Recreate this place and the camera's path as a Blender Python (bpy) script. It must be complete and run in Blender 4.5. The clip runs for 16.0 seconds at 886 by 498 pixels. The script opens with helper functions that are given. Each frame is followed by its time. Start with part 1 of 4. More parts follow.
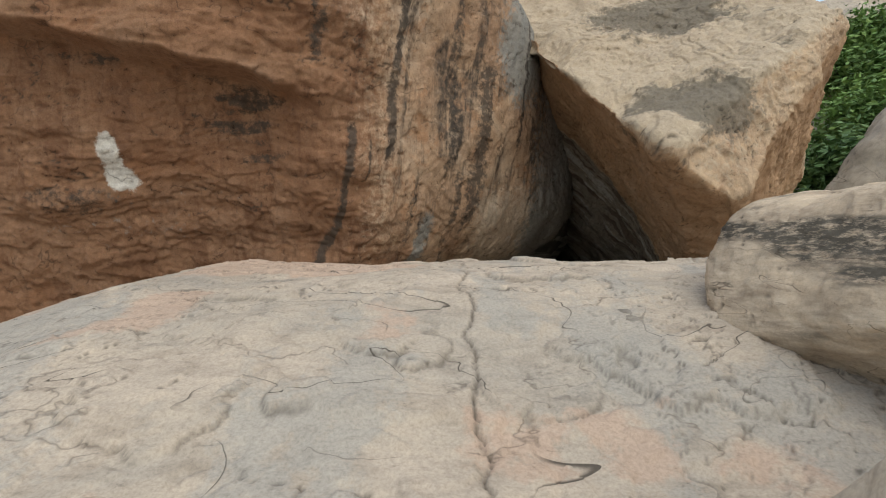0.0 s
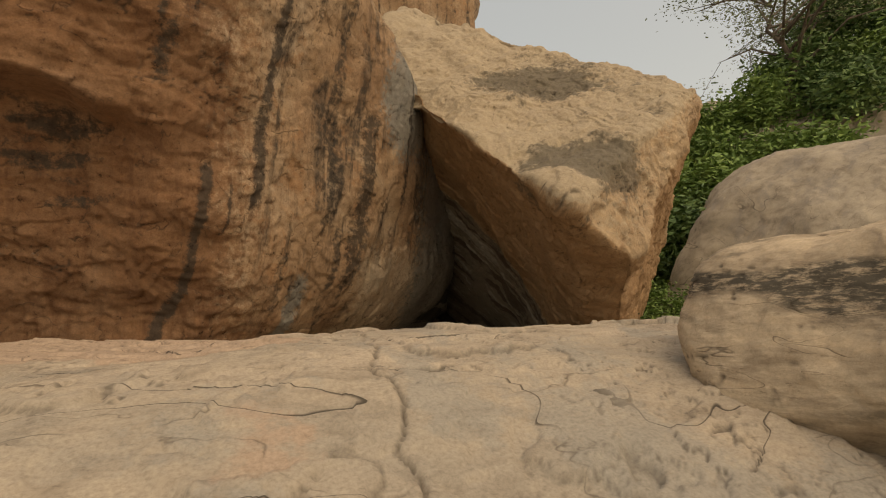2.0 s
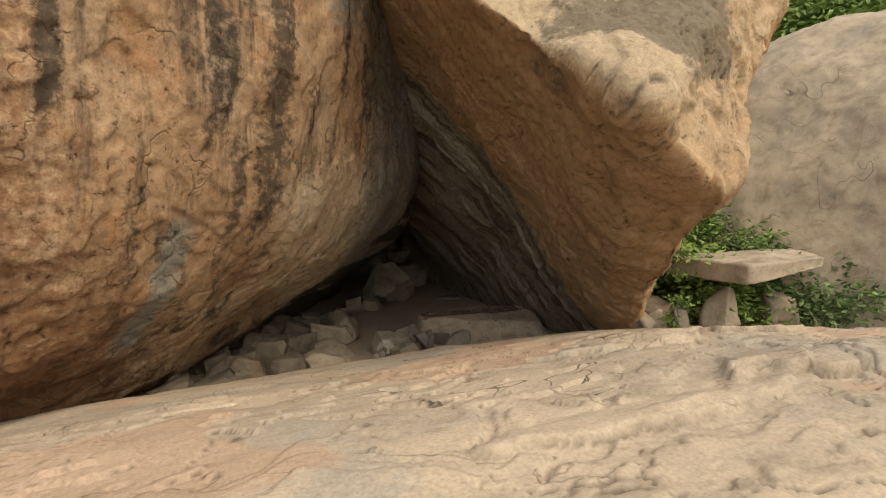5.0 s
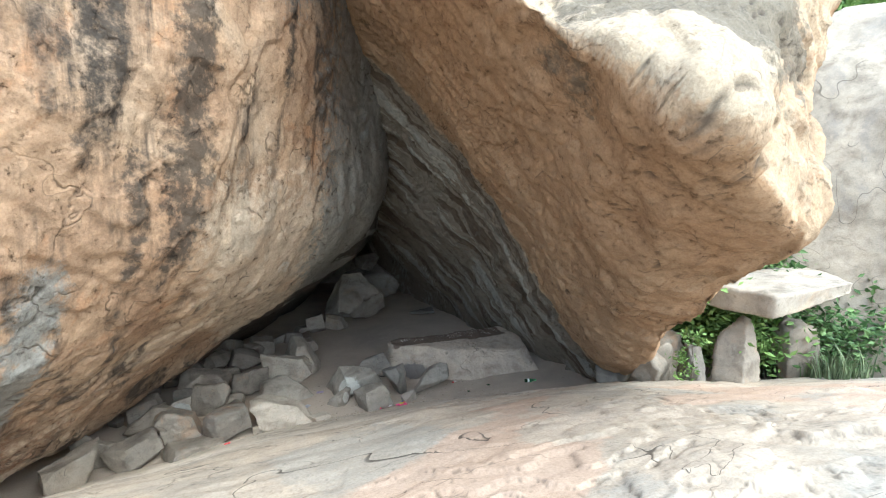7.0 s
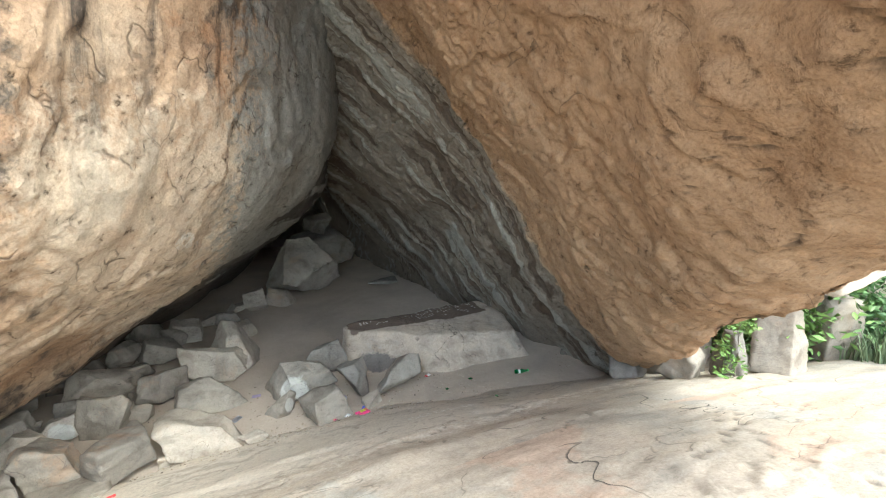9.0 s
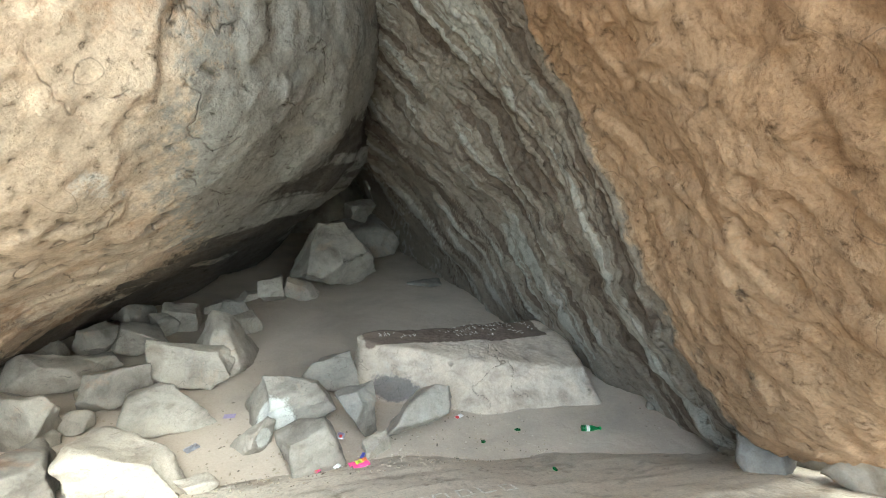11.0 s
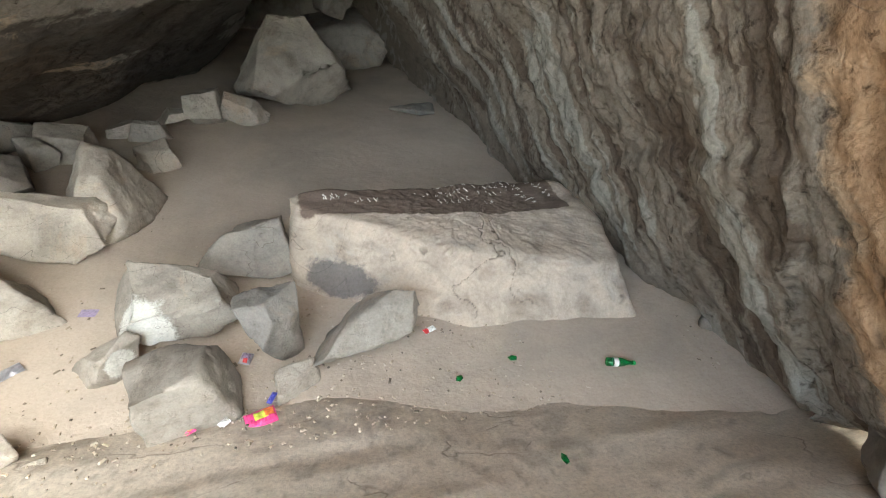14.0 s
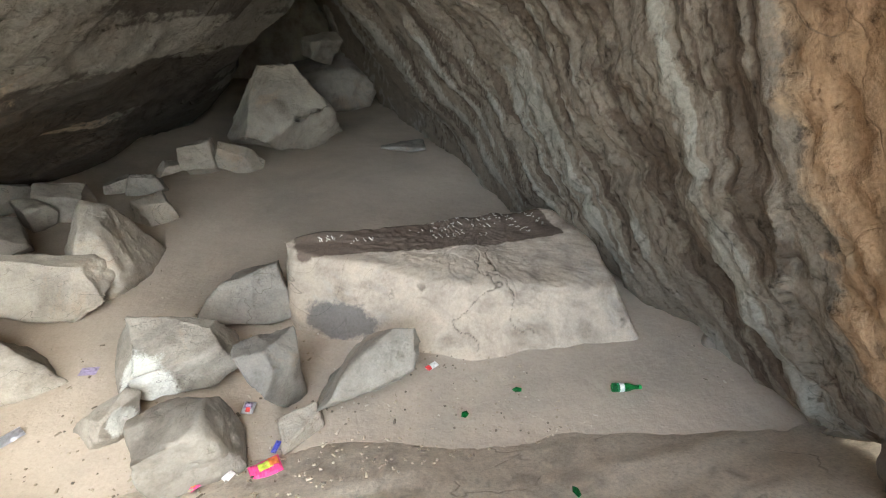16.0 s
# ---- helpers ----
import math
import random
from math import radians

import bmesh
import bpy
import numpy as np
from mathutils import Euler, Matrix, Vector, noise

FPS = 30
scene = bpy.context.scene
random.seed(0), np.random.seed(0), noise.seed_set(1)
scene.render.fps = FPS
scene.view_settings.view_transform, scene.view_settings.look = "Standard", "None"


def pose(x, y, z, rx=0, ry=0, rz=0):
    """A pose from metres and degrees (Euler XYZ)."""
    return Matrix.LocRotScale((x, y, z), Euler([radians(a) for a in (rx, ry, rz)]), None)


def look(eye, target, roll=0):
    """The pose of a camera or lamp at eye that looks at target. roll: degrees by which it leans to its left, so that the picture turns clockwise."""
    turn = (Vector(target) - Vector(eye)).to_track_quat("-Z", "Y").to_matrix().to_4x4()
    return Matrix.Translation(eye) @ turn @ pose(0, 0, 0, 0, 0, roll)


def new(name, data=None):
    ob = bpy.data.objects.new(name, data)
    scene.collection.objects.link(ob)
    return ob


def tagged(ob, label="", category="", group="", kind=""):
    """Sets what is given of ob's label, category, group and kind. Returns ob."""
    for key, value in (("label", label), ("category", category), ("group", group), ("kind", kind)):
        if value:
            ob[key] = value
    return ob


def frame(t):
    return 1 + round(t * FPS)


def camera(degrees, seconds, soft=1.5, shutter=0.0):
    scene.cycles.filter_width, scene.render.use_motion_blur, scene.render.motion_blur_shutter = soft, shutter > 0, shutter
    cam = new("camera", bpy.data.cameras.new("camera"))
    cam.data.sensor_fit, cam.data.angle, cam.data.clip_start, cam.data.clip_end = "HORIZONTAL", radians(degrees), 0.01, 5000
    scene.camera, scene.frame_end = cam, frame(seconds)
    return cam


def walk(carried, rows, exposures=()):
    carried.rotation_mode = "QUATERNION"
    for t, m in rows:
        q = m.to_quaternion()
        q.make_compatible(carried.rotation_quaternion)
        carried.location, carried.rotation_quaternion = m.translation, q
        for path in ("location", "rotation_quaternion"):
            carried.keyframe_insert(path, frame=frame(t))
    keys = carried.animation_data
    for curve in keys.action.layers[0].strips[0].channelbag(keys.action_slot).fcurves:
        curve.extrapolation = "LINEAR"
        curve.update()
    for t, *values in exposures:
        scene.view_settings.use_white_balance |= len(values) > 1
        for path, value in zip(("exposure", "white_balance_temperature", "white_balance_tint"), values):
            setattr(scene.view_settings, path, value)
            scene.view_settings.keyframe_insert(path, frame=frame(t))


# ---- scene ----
cam = camera(82.3, 16.0, soft=1.1)
METRES, EYE, TILT, LEAN, TURN = 12.0, 2.13, 0.0, 0.0, 0.0
ROWS = [
    (0.0, 0.0, 0.0, 0.0, 0.0, -0.0, 0.0),
    (0.5, 0.0012, 0.0089, -0.0003, -12.68, 0.68, 0.31),
    (1.0, -0.0008, 0.0299, -0.0025, -17.51, 2.59, 0.56),
    (1.5, -0.0071, 0.0635, -0.0039, -16.88, 5.62, 1.18),
    (2.0, -0.0213, 0.1109, -0.0034, -15.3, 7.72, 1.37),
    (2.5, -0.0186, 0.1544, 0.0079, -15.07, 8.31, 2.35),
    (3.0, -0.009, 0.2022, 0.0194, -20.31, 7.2, 4.18),
    (3.5, 0.0066, 0.2474, 0.0383, -24.24, 4.3, 4.0),
    (4.0, 0.0172, 0.2893, 0.0509, -23.16, -0.05, 3.08),
    (6.5, 0.0688, 0.4513, 0.0986, -18.33, -8.53, 2.11),
    (7.0, 0.078, 0.4765, 0.1033, -23.53, -7.5, 2.0),
    (7.5, 0.0925, 0.5081, 0.0996, -26.39, -9.45, 2.03),
    (8.0, 0.1041, 0.5453, 0.0976, -26.53, -11.05, 1.77),
    (8.5, 0.1118, 0.5861, 0.0961, -26.86, -11.34, 1.6),
    (9.0, 0.1267, 0.6228, 0.0891, -28.45, -12.63, 1.82),
    (11.5, 0.2171, 0.7862, 0.04, -19.49, -12.44, -2.34),
    (12.0, 0.2338, 0.8226, 0.0339, -20.54, -18.83, -1.93),
    (12.5, 0.2506, 0.8514, 0.0188, -23.13, -25.6, -2.56),
    (13.0, 0.261, 0.8752, 0.0135, -24.83, -30.02, -4.04),
    (13.5, 0.2673, 0.8896, 0.0147, -22.14, -31.93, -5.18),
    (14.0, 0.2766, 0.8972, 0.0182, -18.84, -32.63, -5.1),
    (14.5, 0.28, 0.8985, 0.0205, -17.17, -32.92, -3.62),
    (15.0, 0.2784, 0.8971, 0.0216, -17.3, -30.75, -2.67),
    (15.5, 0.2779, 0.8964, 0.0213, -19.31, -28.99, -2.45),
    (16.0, 0.2784, 0.8962, 0.0212, -20.67, -29.01, -1.98),
]
walk(cam, [(t, pose(0, 0, EYE, TILT, LEAN, TURN) @ pose(METRES * x, METRES * y, METRES * z, 90 + pitch, roll, yaw)) for t, x, y, z, yaw, pitch, roll in ROWS], [(0.0, 0.0, 6500, 4), (0.6, -0.3, 8500, 10), (1.2, -0.3, 9500, 10), (2.2, -0.5, 10400, 12), (4.2, -0.2, 10400, 12), (5.4, 0.75, 7300, 5), (6.3, 1.5, 5700, -1), (7.5, 1.8, 5700, -1), (9.0, 2.38, 5900, -2), (11.5, 3.12, 5900, -7), (12.5, 3.08, 6000, -5), (13.5, 3.15, 6400, 1), (16.0, 3.15, 6400, 1)])

# ---- world and light ----
world = bpy.data.worlds.new("overcast_sky")
scene.world = world
world.use_nodes = True
wn, wl = world.node_tree.nodes, world.node_tree.links
wn.clear()
sky = wn.new("ShaderNodeTexSky")
sky.sky_type = "NISHITA"
sky.sun_disc = False
sky.sun_elevation, sky.sun_rotation = radians(52), radians(155)
sky.air_density, sky.dust_density, sky.ozone_density = 1.0, 4.0, 1.0
pale = wn.new("ShaderNodeHueSaturation")
pale.inputs["Saturation"].default_value = 1.3
veil = wn.new("ShaderNodeGamma")
veil.inputs["Gamma"].default_value = 0.45
wbg = wn.new("ShaderNodeBackground")
wbg.inputs["Strength"].default_value = 0.62
wout = wn.new("ShaderNodeOutputWorld")
wl.new(sky.outputs[0], veil.inputs["Color"])
wl.new(veil.outputs[0], pale.inputs["Color"])
wl.new(pale.outputs[0], wbg.inputs["Color"])
wl.new(wbg.outputs[0], wout.inputs["Surface"])
sun = new("sun", bpy.data.lights.new("sun", "SUN"))
sun.data.energy, sun.data.angle, sun.data.color = 0.85, radians(45), (1.0, 0.96, 0.9)
sun.matrix_world = look((12, -25, 36), (0, 0, 0))


# ---- material tools ----
def make_material(name):
    m = bpy.data.materials.new(name)
    m.use_nodes = True
    nt = m.node_tree
    return m, nt, nt.nodes["Principled BSDF"]


def coords(nt, scale=(1, 1, 1), turn=(0, 0, 0), source="Position"):
    if source == "Position":
        out = nt.nodes.new("ShaderNodeNewGeometry").outputs["Position"]
    else:
        out = nt.nodes.new("ShaderNodeTexCoord").outputs["Object"]
    mp = nt.nodes.new("ShaderNodeMapping")
    mp.inputs["Scale"].default_value = scale
    mp.inputs["Rotation"].default_value = [radians(a) for a in turn]
    nt.links.new(out, mp.inputs["Vector"])
    return mp.outputs[0]


def noise_tex(nt, vec, scale, detail=6, rough=0.6, warp=0.0):
    n = nt.nodes.new("ShaderNodeTexNoise")
    n.inputs["Scale"].default_value = scale
    n.inputs["Detail"].default_value = detail
    n.inputs["Roughness"].default_value = rough
    n.inputs["Distortion"].default_value = warp
    nt.links.new(vec, n.inputs["Vector"])
    return n.outputs["Fac"]


def ramp(nt, fac, stops):
    r = nt.nodes.new("ShaderNodeValToRGB")
    el = r.color_ramp.elements
    while len(el) < len(stops):
        el.new(0.5)
    for e, (p, c) in zip(el, stops):
        e.position = p
        e.color = (*c, 1) if len(c) == 3 else (c[0], c[0], c[0], 1)
    nt.links.new(fac, r.inputs["Fac"])
    return r.outputs["Color"]


def mix(nt, fac, a, b, mode="MIX"):
    n = nt.nodes.new("ShaderNodeMix")
    n.data_type, n.blend_type = "RGBA", mode
    for socket, v in ((n.inputs[0], fac), (n.inputs[6], a), (n.inputs[7], b)):
        if isinstance(v, (int, float)):
            socket.default_value = v
        elif isinstance(v, tuple):
            socket.default_value = (*v, 1)
        else:
            nt.links.new(v, socket)
    return n.outputs[2]


def times(nt, a, b, op="MULTIPLY"):
    n = nt.nodes.new("ShaderNodeMath")
    n.operation = op
    for socket, v in zip(n.inputs, (a, b)):
        if isinstance(v, (int, float)):
            socket.default_value = v
        else:
            nt.links.new(v, socket)
    return n.outputs[0]


def relief(nt, bsdf, height, strength, distance):
    b = nt.nodes.new("ShaderNodeBump")
    b.inputs["Strength"].default_value = strength
    b.inputs["Distance"].default_value = distance
    nt.links.new(height, b.inputs["Height"])
    nt.links.new(b.outputs[0], bsdf.inputs["Normal"])


def attr(nt, name):
    a = nt.nodes.new("ShaderNodeAttribute")
    a.attribute_name = name
    return a.outputs["Fac"]


BLACK, WHITE = (0.0,), (1.0,)


def rock_material(name, tones, streak=None, streak_amount=0.0, lichen=None, lichen_amount=0.0, patch=None, patch_amount=0.0, grain=1.0, bump=0.5, lie=(1, 1, 1), turn=(0, 0, 0), source="Position", stains=(), vary=0.0, shed=None, speck=0.5, mottle=0.75, grit=0.32, fissure=0.0):
    """Weathered gneiss: three tones in broad clouds, run-off streaks, lichen speckle, pale scars and a coarse grain.
    stains: attributes painted on the mesh, each with a colour, where the stone has marks with a shape of their own, or
    where light is painted in."""
    m, nt, bsdf = make_material(name)
    p = coords(nt, source=source)
    lay = coords(nt, lie, turn, source)
    broad = noise_tex(nt, lay, 0.55, 5, 0.62, 0.6)
    col = ramp(nt, broad, [(0.30, tones[0]), (0.5, tones[1]), (0.70, tones[2])])
    mid = noise_tex(nt, lay, 3.2, 7, 0.66, 0.4)
    col = mix(nt, mottle, col, ramp(nt, mid, [(0.28, (0.45, 0.42, 0.40)), (0.5, (1, 1, 1)), (0.75, (1.25, 1.22, 1.16))]), "MULTIPLY")
    if patch:
        pm = ramp(nt, noise_tex(nt, lay, 1.3, 7, 0.7, 0.5), [(0.56, BLACK), (0.64, WHITE)])
        col = mix(nt, times(nt, pm, patch_amount), col, patch)
    if streak:
        sv = coords(nt, (1.5, 1.5, 0.09), (0, 0, 0), source)
        s = noise_tex(nt, sv, 1.6, 6, 0.62, 0.25)
        broken = ramp(nt, noise_tex(nt, p, 4.5, 6, 0.7), [(0.38, BLACK), (0.58, WHITE)])
        s = times(nt, ramp(nt, s, [(0.52, BLACK), (0.62, WHITE)]), times(nt, broken, 0.6, "ADD"))
        col = mix(nt, times(nt, s, streak_amount), col, streak)
    if lichen:
        where = ramp(nt, noise_tex(nt, lay, 0.8, 4, 0.55, 0.5), [(0.49, BLACK), (0.57, WHITE)])
        dots = ramp(nt, noise_tex(nt, lay, 11, 8, 0.75), [(0.38, BLACK), (0.52, WHITE)])
        col = mix(nt, times(nt, times(nt, where, dots), lichen_amount), col, lichen)
    for key, tint, amount in stains:
        a = attr(nt, key)
        crumb = noise_tex(nt, p, 9, 8, 0.72)
        a = ramp(nt, times(nt, a, times(nt, crumb, 0.9), "ADD"), [(0.78, BLACK), (0.95, WHITE)])
        col = mix(nt, times(nt, a, amount), col, tint)
    pits = noise_tex(nt, lay, 11 * grain, 8, 0.74, 0.3)
    col = mix(nt, speck, col, ramp(nt, pits, [(0.32, (0.22, 0.19, 0.16)), (0.40, (0.92, 0.91, 0.9)), (0.52, (1, 1, 1)), (0.72, (1.25, 1.24, 1.2))]), "MULTIPLY")
    fine = noise_tex(nt, p, 48 * grain, 5, 0.75)
    col = mix(nt, grit, col, ramp(nt, fine, [(0.3, (0.5, 0.48, 0.46)), (0.5, (1, 1, 1)), (0.72, (1.4, 1.4, 1.38))]), "MULTIPLY")
    gash = None
    if fissure:
        # short crooked fissures with dark open mouths, in some places only
        f = noise_tex(nt, lay, 0.9, 4.6, 0.52, 0.2)
        some = ramp(nt, noise_tex(nt, p, 2.2, 3, 0.6), [(0.48, BLACK), (0.55, WHITE)])
        gash = times(nt, ramp(nt, f, [(0.0, BLACK), (0.4945, BLACK), (0.498, WHITE), (0.502, WHITE), (0.5045, BLACK), (1.0, BLACK)]), some)
        col = mix(nt, times(nt, gash, fissure), col, (0.05, 0.036, 0.026))
    step = None
    if shed:
        # thin weathering plates: a broken step and a dark open joint along their edges
        bent = noise_tex(nt, lay, shed[0], 3.0, 0.5, 0.9)
        v = times(nt, bent, shed[1])
        part_of = times(nt, v, times(nt, v, 0.0, "FLOOR"), "SUBTRACT")
        step = times(nt, v, 0.0, "FLOOR")
        only = ramp(nt, noise_tex(nt, p, 0.9, 3, 0.6), [(0.44, BLACK), (0.54, WHITE)])
        joint = times(nt, ramp(nt, part_of, [(0.0, WHITE), (0.01, WHITE), (0.026, BLACK), (1.0, BLACK)]), only)
        joint = times(nt, joint, times(nt, 1.0, times(nt, attr(nt, "lit_foot"), 2.0), "SUBTRACT"))
        col = mix(nt, times(nt, joint, shed[2]), col, (0.055, 0.045, 0.036))
        step = times(nt, times(nt, step, times(nt, part_of, 0.5, "MULTIPLY"), "SUBTRACT"), times(nt, only, 0.25, "ADD"))
    if vary:
        info = nt.nodes.new("ShaderNodeObjectInfo")
        col = mix(nt, 1.0, col, ramp(nt, info.outputs["Random"], [(0.0, (1 - vary, 1 - vary, 1 - vary)), (0.5, (1.0, 0.97, 0.93)), (1.0, (1 + vary, 0.95 + vary, 0.88 + vary))]), "MULTIPLY")
    cr = attr(nt, "crack")
    col = mix(nt, times(nt, cr, 0.8), col, (0.05, 0.04, 0.032))
    nt.links.new(col, bsdf.inputs["Base Color"])
    bsdf.inputs["Roughness"].default_value = 0.88
    bsdf.inputs["Specular IOR Level"].default_value = 0.25
    rough_grain = noise_tex(nt, p, 18 * grain, 8, 0.72)
    h = times(nt, times(nt, mid, 0.6), times(nt, rough_grain, 0.6), "ADD")
    h = times(nt, h, times(nt, ramp(nt, pits, [(0.32, BLACK), (0.42, WHITE)]), 0.25 * speck), "ADD")
    if gash:
        h = times(nt, h, times(nt, gash, 0.5 * fissure), "SUBTRACT")
    if step:
        h = times(nt, h, times(nt, step, 0.30 * shed[2]), "ADD")
    h = times(nt, h, times(nt, fine, 0.06), "ADD")
    relief(nt, bsdf, h, bump, 0.05)
    return m


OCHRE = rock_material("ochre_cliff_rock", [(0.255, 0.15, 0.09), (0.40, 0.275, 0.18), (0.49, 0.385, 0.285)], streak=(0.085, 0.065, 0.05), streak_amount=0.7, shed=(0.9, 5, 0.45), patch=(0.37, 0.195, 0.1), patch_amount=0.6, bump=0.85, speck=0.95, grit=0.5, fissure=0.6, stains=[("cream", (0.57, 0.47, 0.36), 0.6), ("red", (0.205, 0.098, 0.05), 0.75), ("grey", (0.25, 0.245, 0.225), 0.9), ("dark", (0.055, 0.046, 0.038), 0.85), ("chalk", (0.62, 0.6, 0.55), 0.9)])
TAN = rock_material("tan_boulder_rock", shed=(0.9, 5, 0.45), tones=[(0.32, 0.21, 0.13), (0.43, 0.315, 0.21), (0.53, 0.42, 0.30)], patch=(0.30, 0.165, 0.09), patch_amount=0.55, bump=0.9, speck=0.75, mottle=1.0, grit=0.5, fissure=0.2, stains=[("rust", (0.35, 0.215, 0.12), 0.75), ("pale", (0.44, 0.365, 0.27), 0.85), ("grey", (0.195, 0.172, 0.142), 0.88), ("dark", (0.10, 0.09, 0.072), 0.75), ("band", (0.36, 0.345, 0.30), 0.75), ("soot", (0.085, 0.06, 0.042), 0.75)])
# the palest stain is light painted into the slab's foot by the cave
SLAB = rock_material("pinkish_slab_rock", [(0.31, 0.28, 0.24), (0.41, 0.345, 0.275), (0.46, 0.385, 0.31)], patch=(0.27, 0.25, 0.22), patch_amount=0.35, lie=(0.8, 1.5, 1), bump=0.22, speck=0.35, mottle=0.5, grit=0.5, fissure=0.5, stains=[("grey", (0.31, 0.295, 0.265), 0.6), ("pink", (0.44, 0.31, 0.23), 0.65), ("lit_foot", (0.6, 0.53, 0.44), 0.85), ("dark", (0.21, 0.18, 0.15), 0.7)], shed=(0.42, 7, 0.9))
BOULDER = rock_material("lichened_boulder_rock", [(0.42, 0.33, 0.24), (0.54, 0.44, 0.33), (0.61, 0.51, 0.40)], lichen=(0.075, 0.068, 0.056), lichen_amount=0.95, lie=(0.5, 0.7, 3.0), turn=(14, 12, 0), bump=0.45, speck=0.6, fissure=0.7, shed=(0.8, 7, 0.6))
PALE = rock_material("pale_tan_rock", [(0.40, 0.33, 0.25), (0.50, 0.42, 0.325), (0.57, 0.485, 0.385)], bump=0.4, speck=0.45, shed=(0.8, 7, 0.4))
DOME = rock_material("grey_tan_dome_rock", [(0.29, 0.255, 0.205), (0.38, 0.325, 0.26), (0.44, 0.38, 0.305)], streak=(0.27, 0.24, 0.21), streak_amount=0.5, bump=0.3, speck=0.3, fissure=0.25, shed=(0.3, 9, 0.6))
STONE = rock_material("loose_grey_stone", [(0.24, 0.225, 0.205), (0.37, 0.34, 0.30), (0.47, 0.425, 0.365)], patch=(0.42, 0.31, 0.22), patch_amount=0.4, grain=1.5, bump=0.5, stains=[("chalk", (0.55, 0.56, 0.54), 0.95)], vary=0.2, shed=(1.6, 8, 0.5), speck=0.35, mottle=0.8)
DULL = rock_material("dull_brown_stone", [(0.14, 0.13, 0.118), (0.245, 0.225, 0.2), (0.34, 0.30, 0.255)], patch=(0.32, 0.21, 0.14), patch_amount=0.5, grain=1.5, bump=0.5, stains=[("chalk", (0.7, 0.7, 0.67), 0.9)], vary=0.3, shed=(1.6, 8, 0.5), speck=0.35, mottle=0.8)
BENCH = rock_material("worn_bench_stone", [(0.37, 0.31, 0.25), (0.465, 0.39, 0.315), (0.52, 0.445, 0.365)], patch=(0.36, 0.335, 0.30), patch_amount=0.5, bump=0.35, shed=(1.0, 7, 0.4), speck=0.3, mottle=0.9, stains=[("dark", (0.12, 0.085, 0.066), 0.9), ("grey", (0.12, 0.115, 0.115), 0.8)])


def sand_material():
    m, nt, bsdf = make_material("dusty_sand")
    p = coords(nt)
    col = ramp(nt, noise_tex(nt, p, 0.9, 6, 0.6, 0.3), [(0.3, (0.38, 0.325, 0.27)), (0.5, (0.48, 0.405, 0.33)), (0.7, (0.55, 0.465, 0.38))])
    g = noise_tex(nt, p, 55, 6, 0.75)
    col = mix(nt, 0.3, col, ramp(nt, g, [(0.3, (0.6, 0.57, 0.54)), (0.5, (1, 1, 1)), (0.7, (1.25, 1.25, 1.22))]), "MULTIPLY")
    nt.links.new(col, bsdf.inputs["Base Color"])
    bsdf.inputs["Roughness"].default_value = 0.95
    bsdf.inputs["Specular IOR Level"].default_value = 0.1
    relief(nt, bsdf, times(nt, noise_tex(nt, p, 7, 6, 0.65), times(nt, g, 0.15), "ADD"), 0.35, 0.04)
    return m


SAND = sand_material()


# ---- rock shaping ----
def lattice(ix, iy, iz, seed):
    h = (ix * 374761393 + iy * 668265263 + iz * 2147483647 + seed * 974634541) & 0xFFFFFFFF
    h = ((h ^ (h >> 13)) * 1274126177) & 0xFFFFFFFF
    return ((h ^ (h >> 16)) & 0xFFFF) / 32767.5 - 1.0


def value_noise(p, seed=0):
    i = np.floor(p).astype(np.int64)
    f = p - i
    f = f * f * f * (f * (f * 6 - 15) + 10)
    out = 0
    for dx in (0, 1):
        for dy in (0, 1):
            for dz in (0, 1):
                w = (f[:, 0] if dx else 1 - f[:, 0]) * (f[:, 1] if dy else 1 - f[:, 1]) * (f[:, 2] if dz else 1 - f[:, 2])
                out = out + w * lattice(i[:, 0] + dx, i[:, 1] + dy, i[:, 2] + dz, seed)
    return out


TWIST = np.array(Euler((0.7, 0.5, 0.9)).to_matrix())


def clouds(p, octaves=4, gain=0.5, seed=0):
    out, a, q = 0, 1.0, p @ TWIST.T
    for k in range(octaves):
        out = out + a * value_noise(q, seed + k)
        a *= gain
        q = q @ TWIST.T * 2.03 + 17.3
    return out


def flakes(p, seed, levels=3.0, sharp=0.12):
    """Exfoliation: flat plates with short broken steps between them, in -1..1."""
    v = clouds(p, 4, 0.5, seed) * levels
    base = np.floor(v)
    t = np.clip((v - base - (1 - sharp)) / sharp, 0, 1)
    return (base + t * t * (3 - 2 * t)) / levels


def plates(p, seed, levels, sharp):
    """Thin plates broken along crooked edges: their height in -1..1, and where the edges run."""
    v = clouds(p, 5, 0.55, seed) * levels
    base = np.floor(v)
    t = np.clip((v - base - (1 - sharp)) / sharp, 0, 1)
    return (base + t - 0.35 * (v - base)) / levels, np.exp(-(((v - base) - 1 + sharp) / sharp) ** 2)


def vein(v, width):
    return np.exp(-(v / width) ** 2)


def blob(p, centre, radius):
    r = np.broadcast_to(np.asarray(radius, float), (3,))
    return np.exp(-(((p - np.asarray(centre)) / r) ** 2).sum(1))


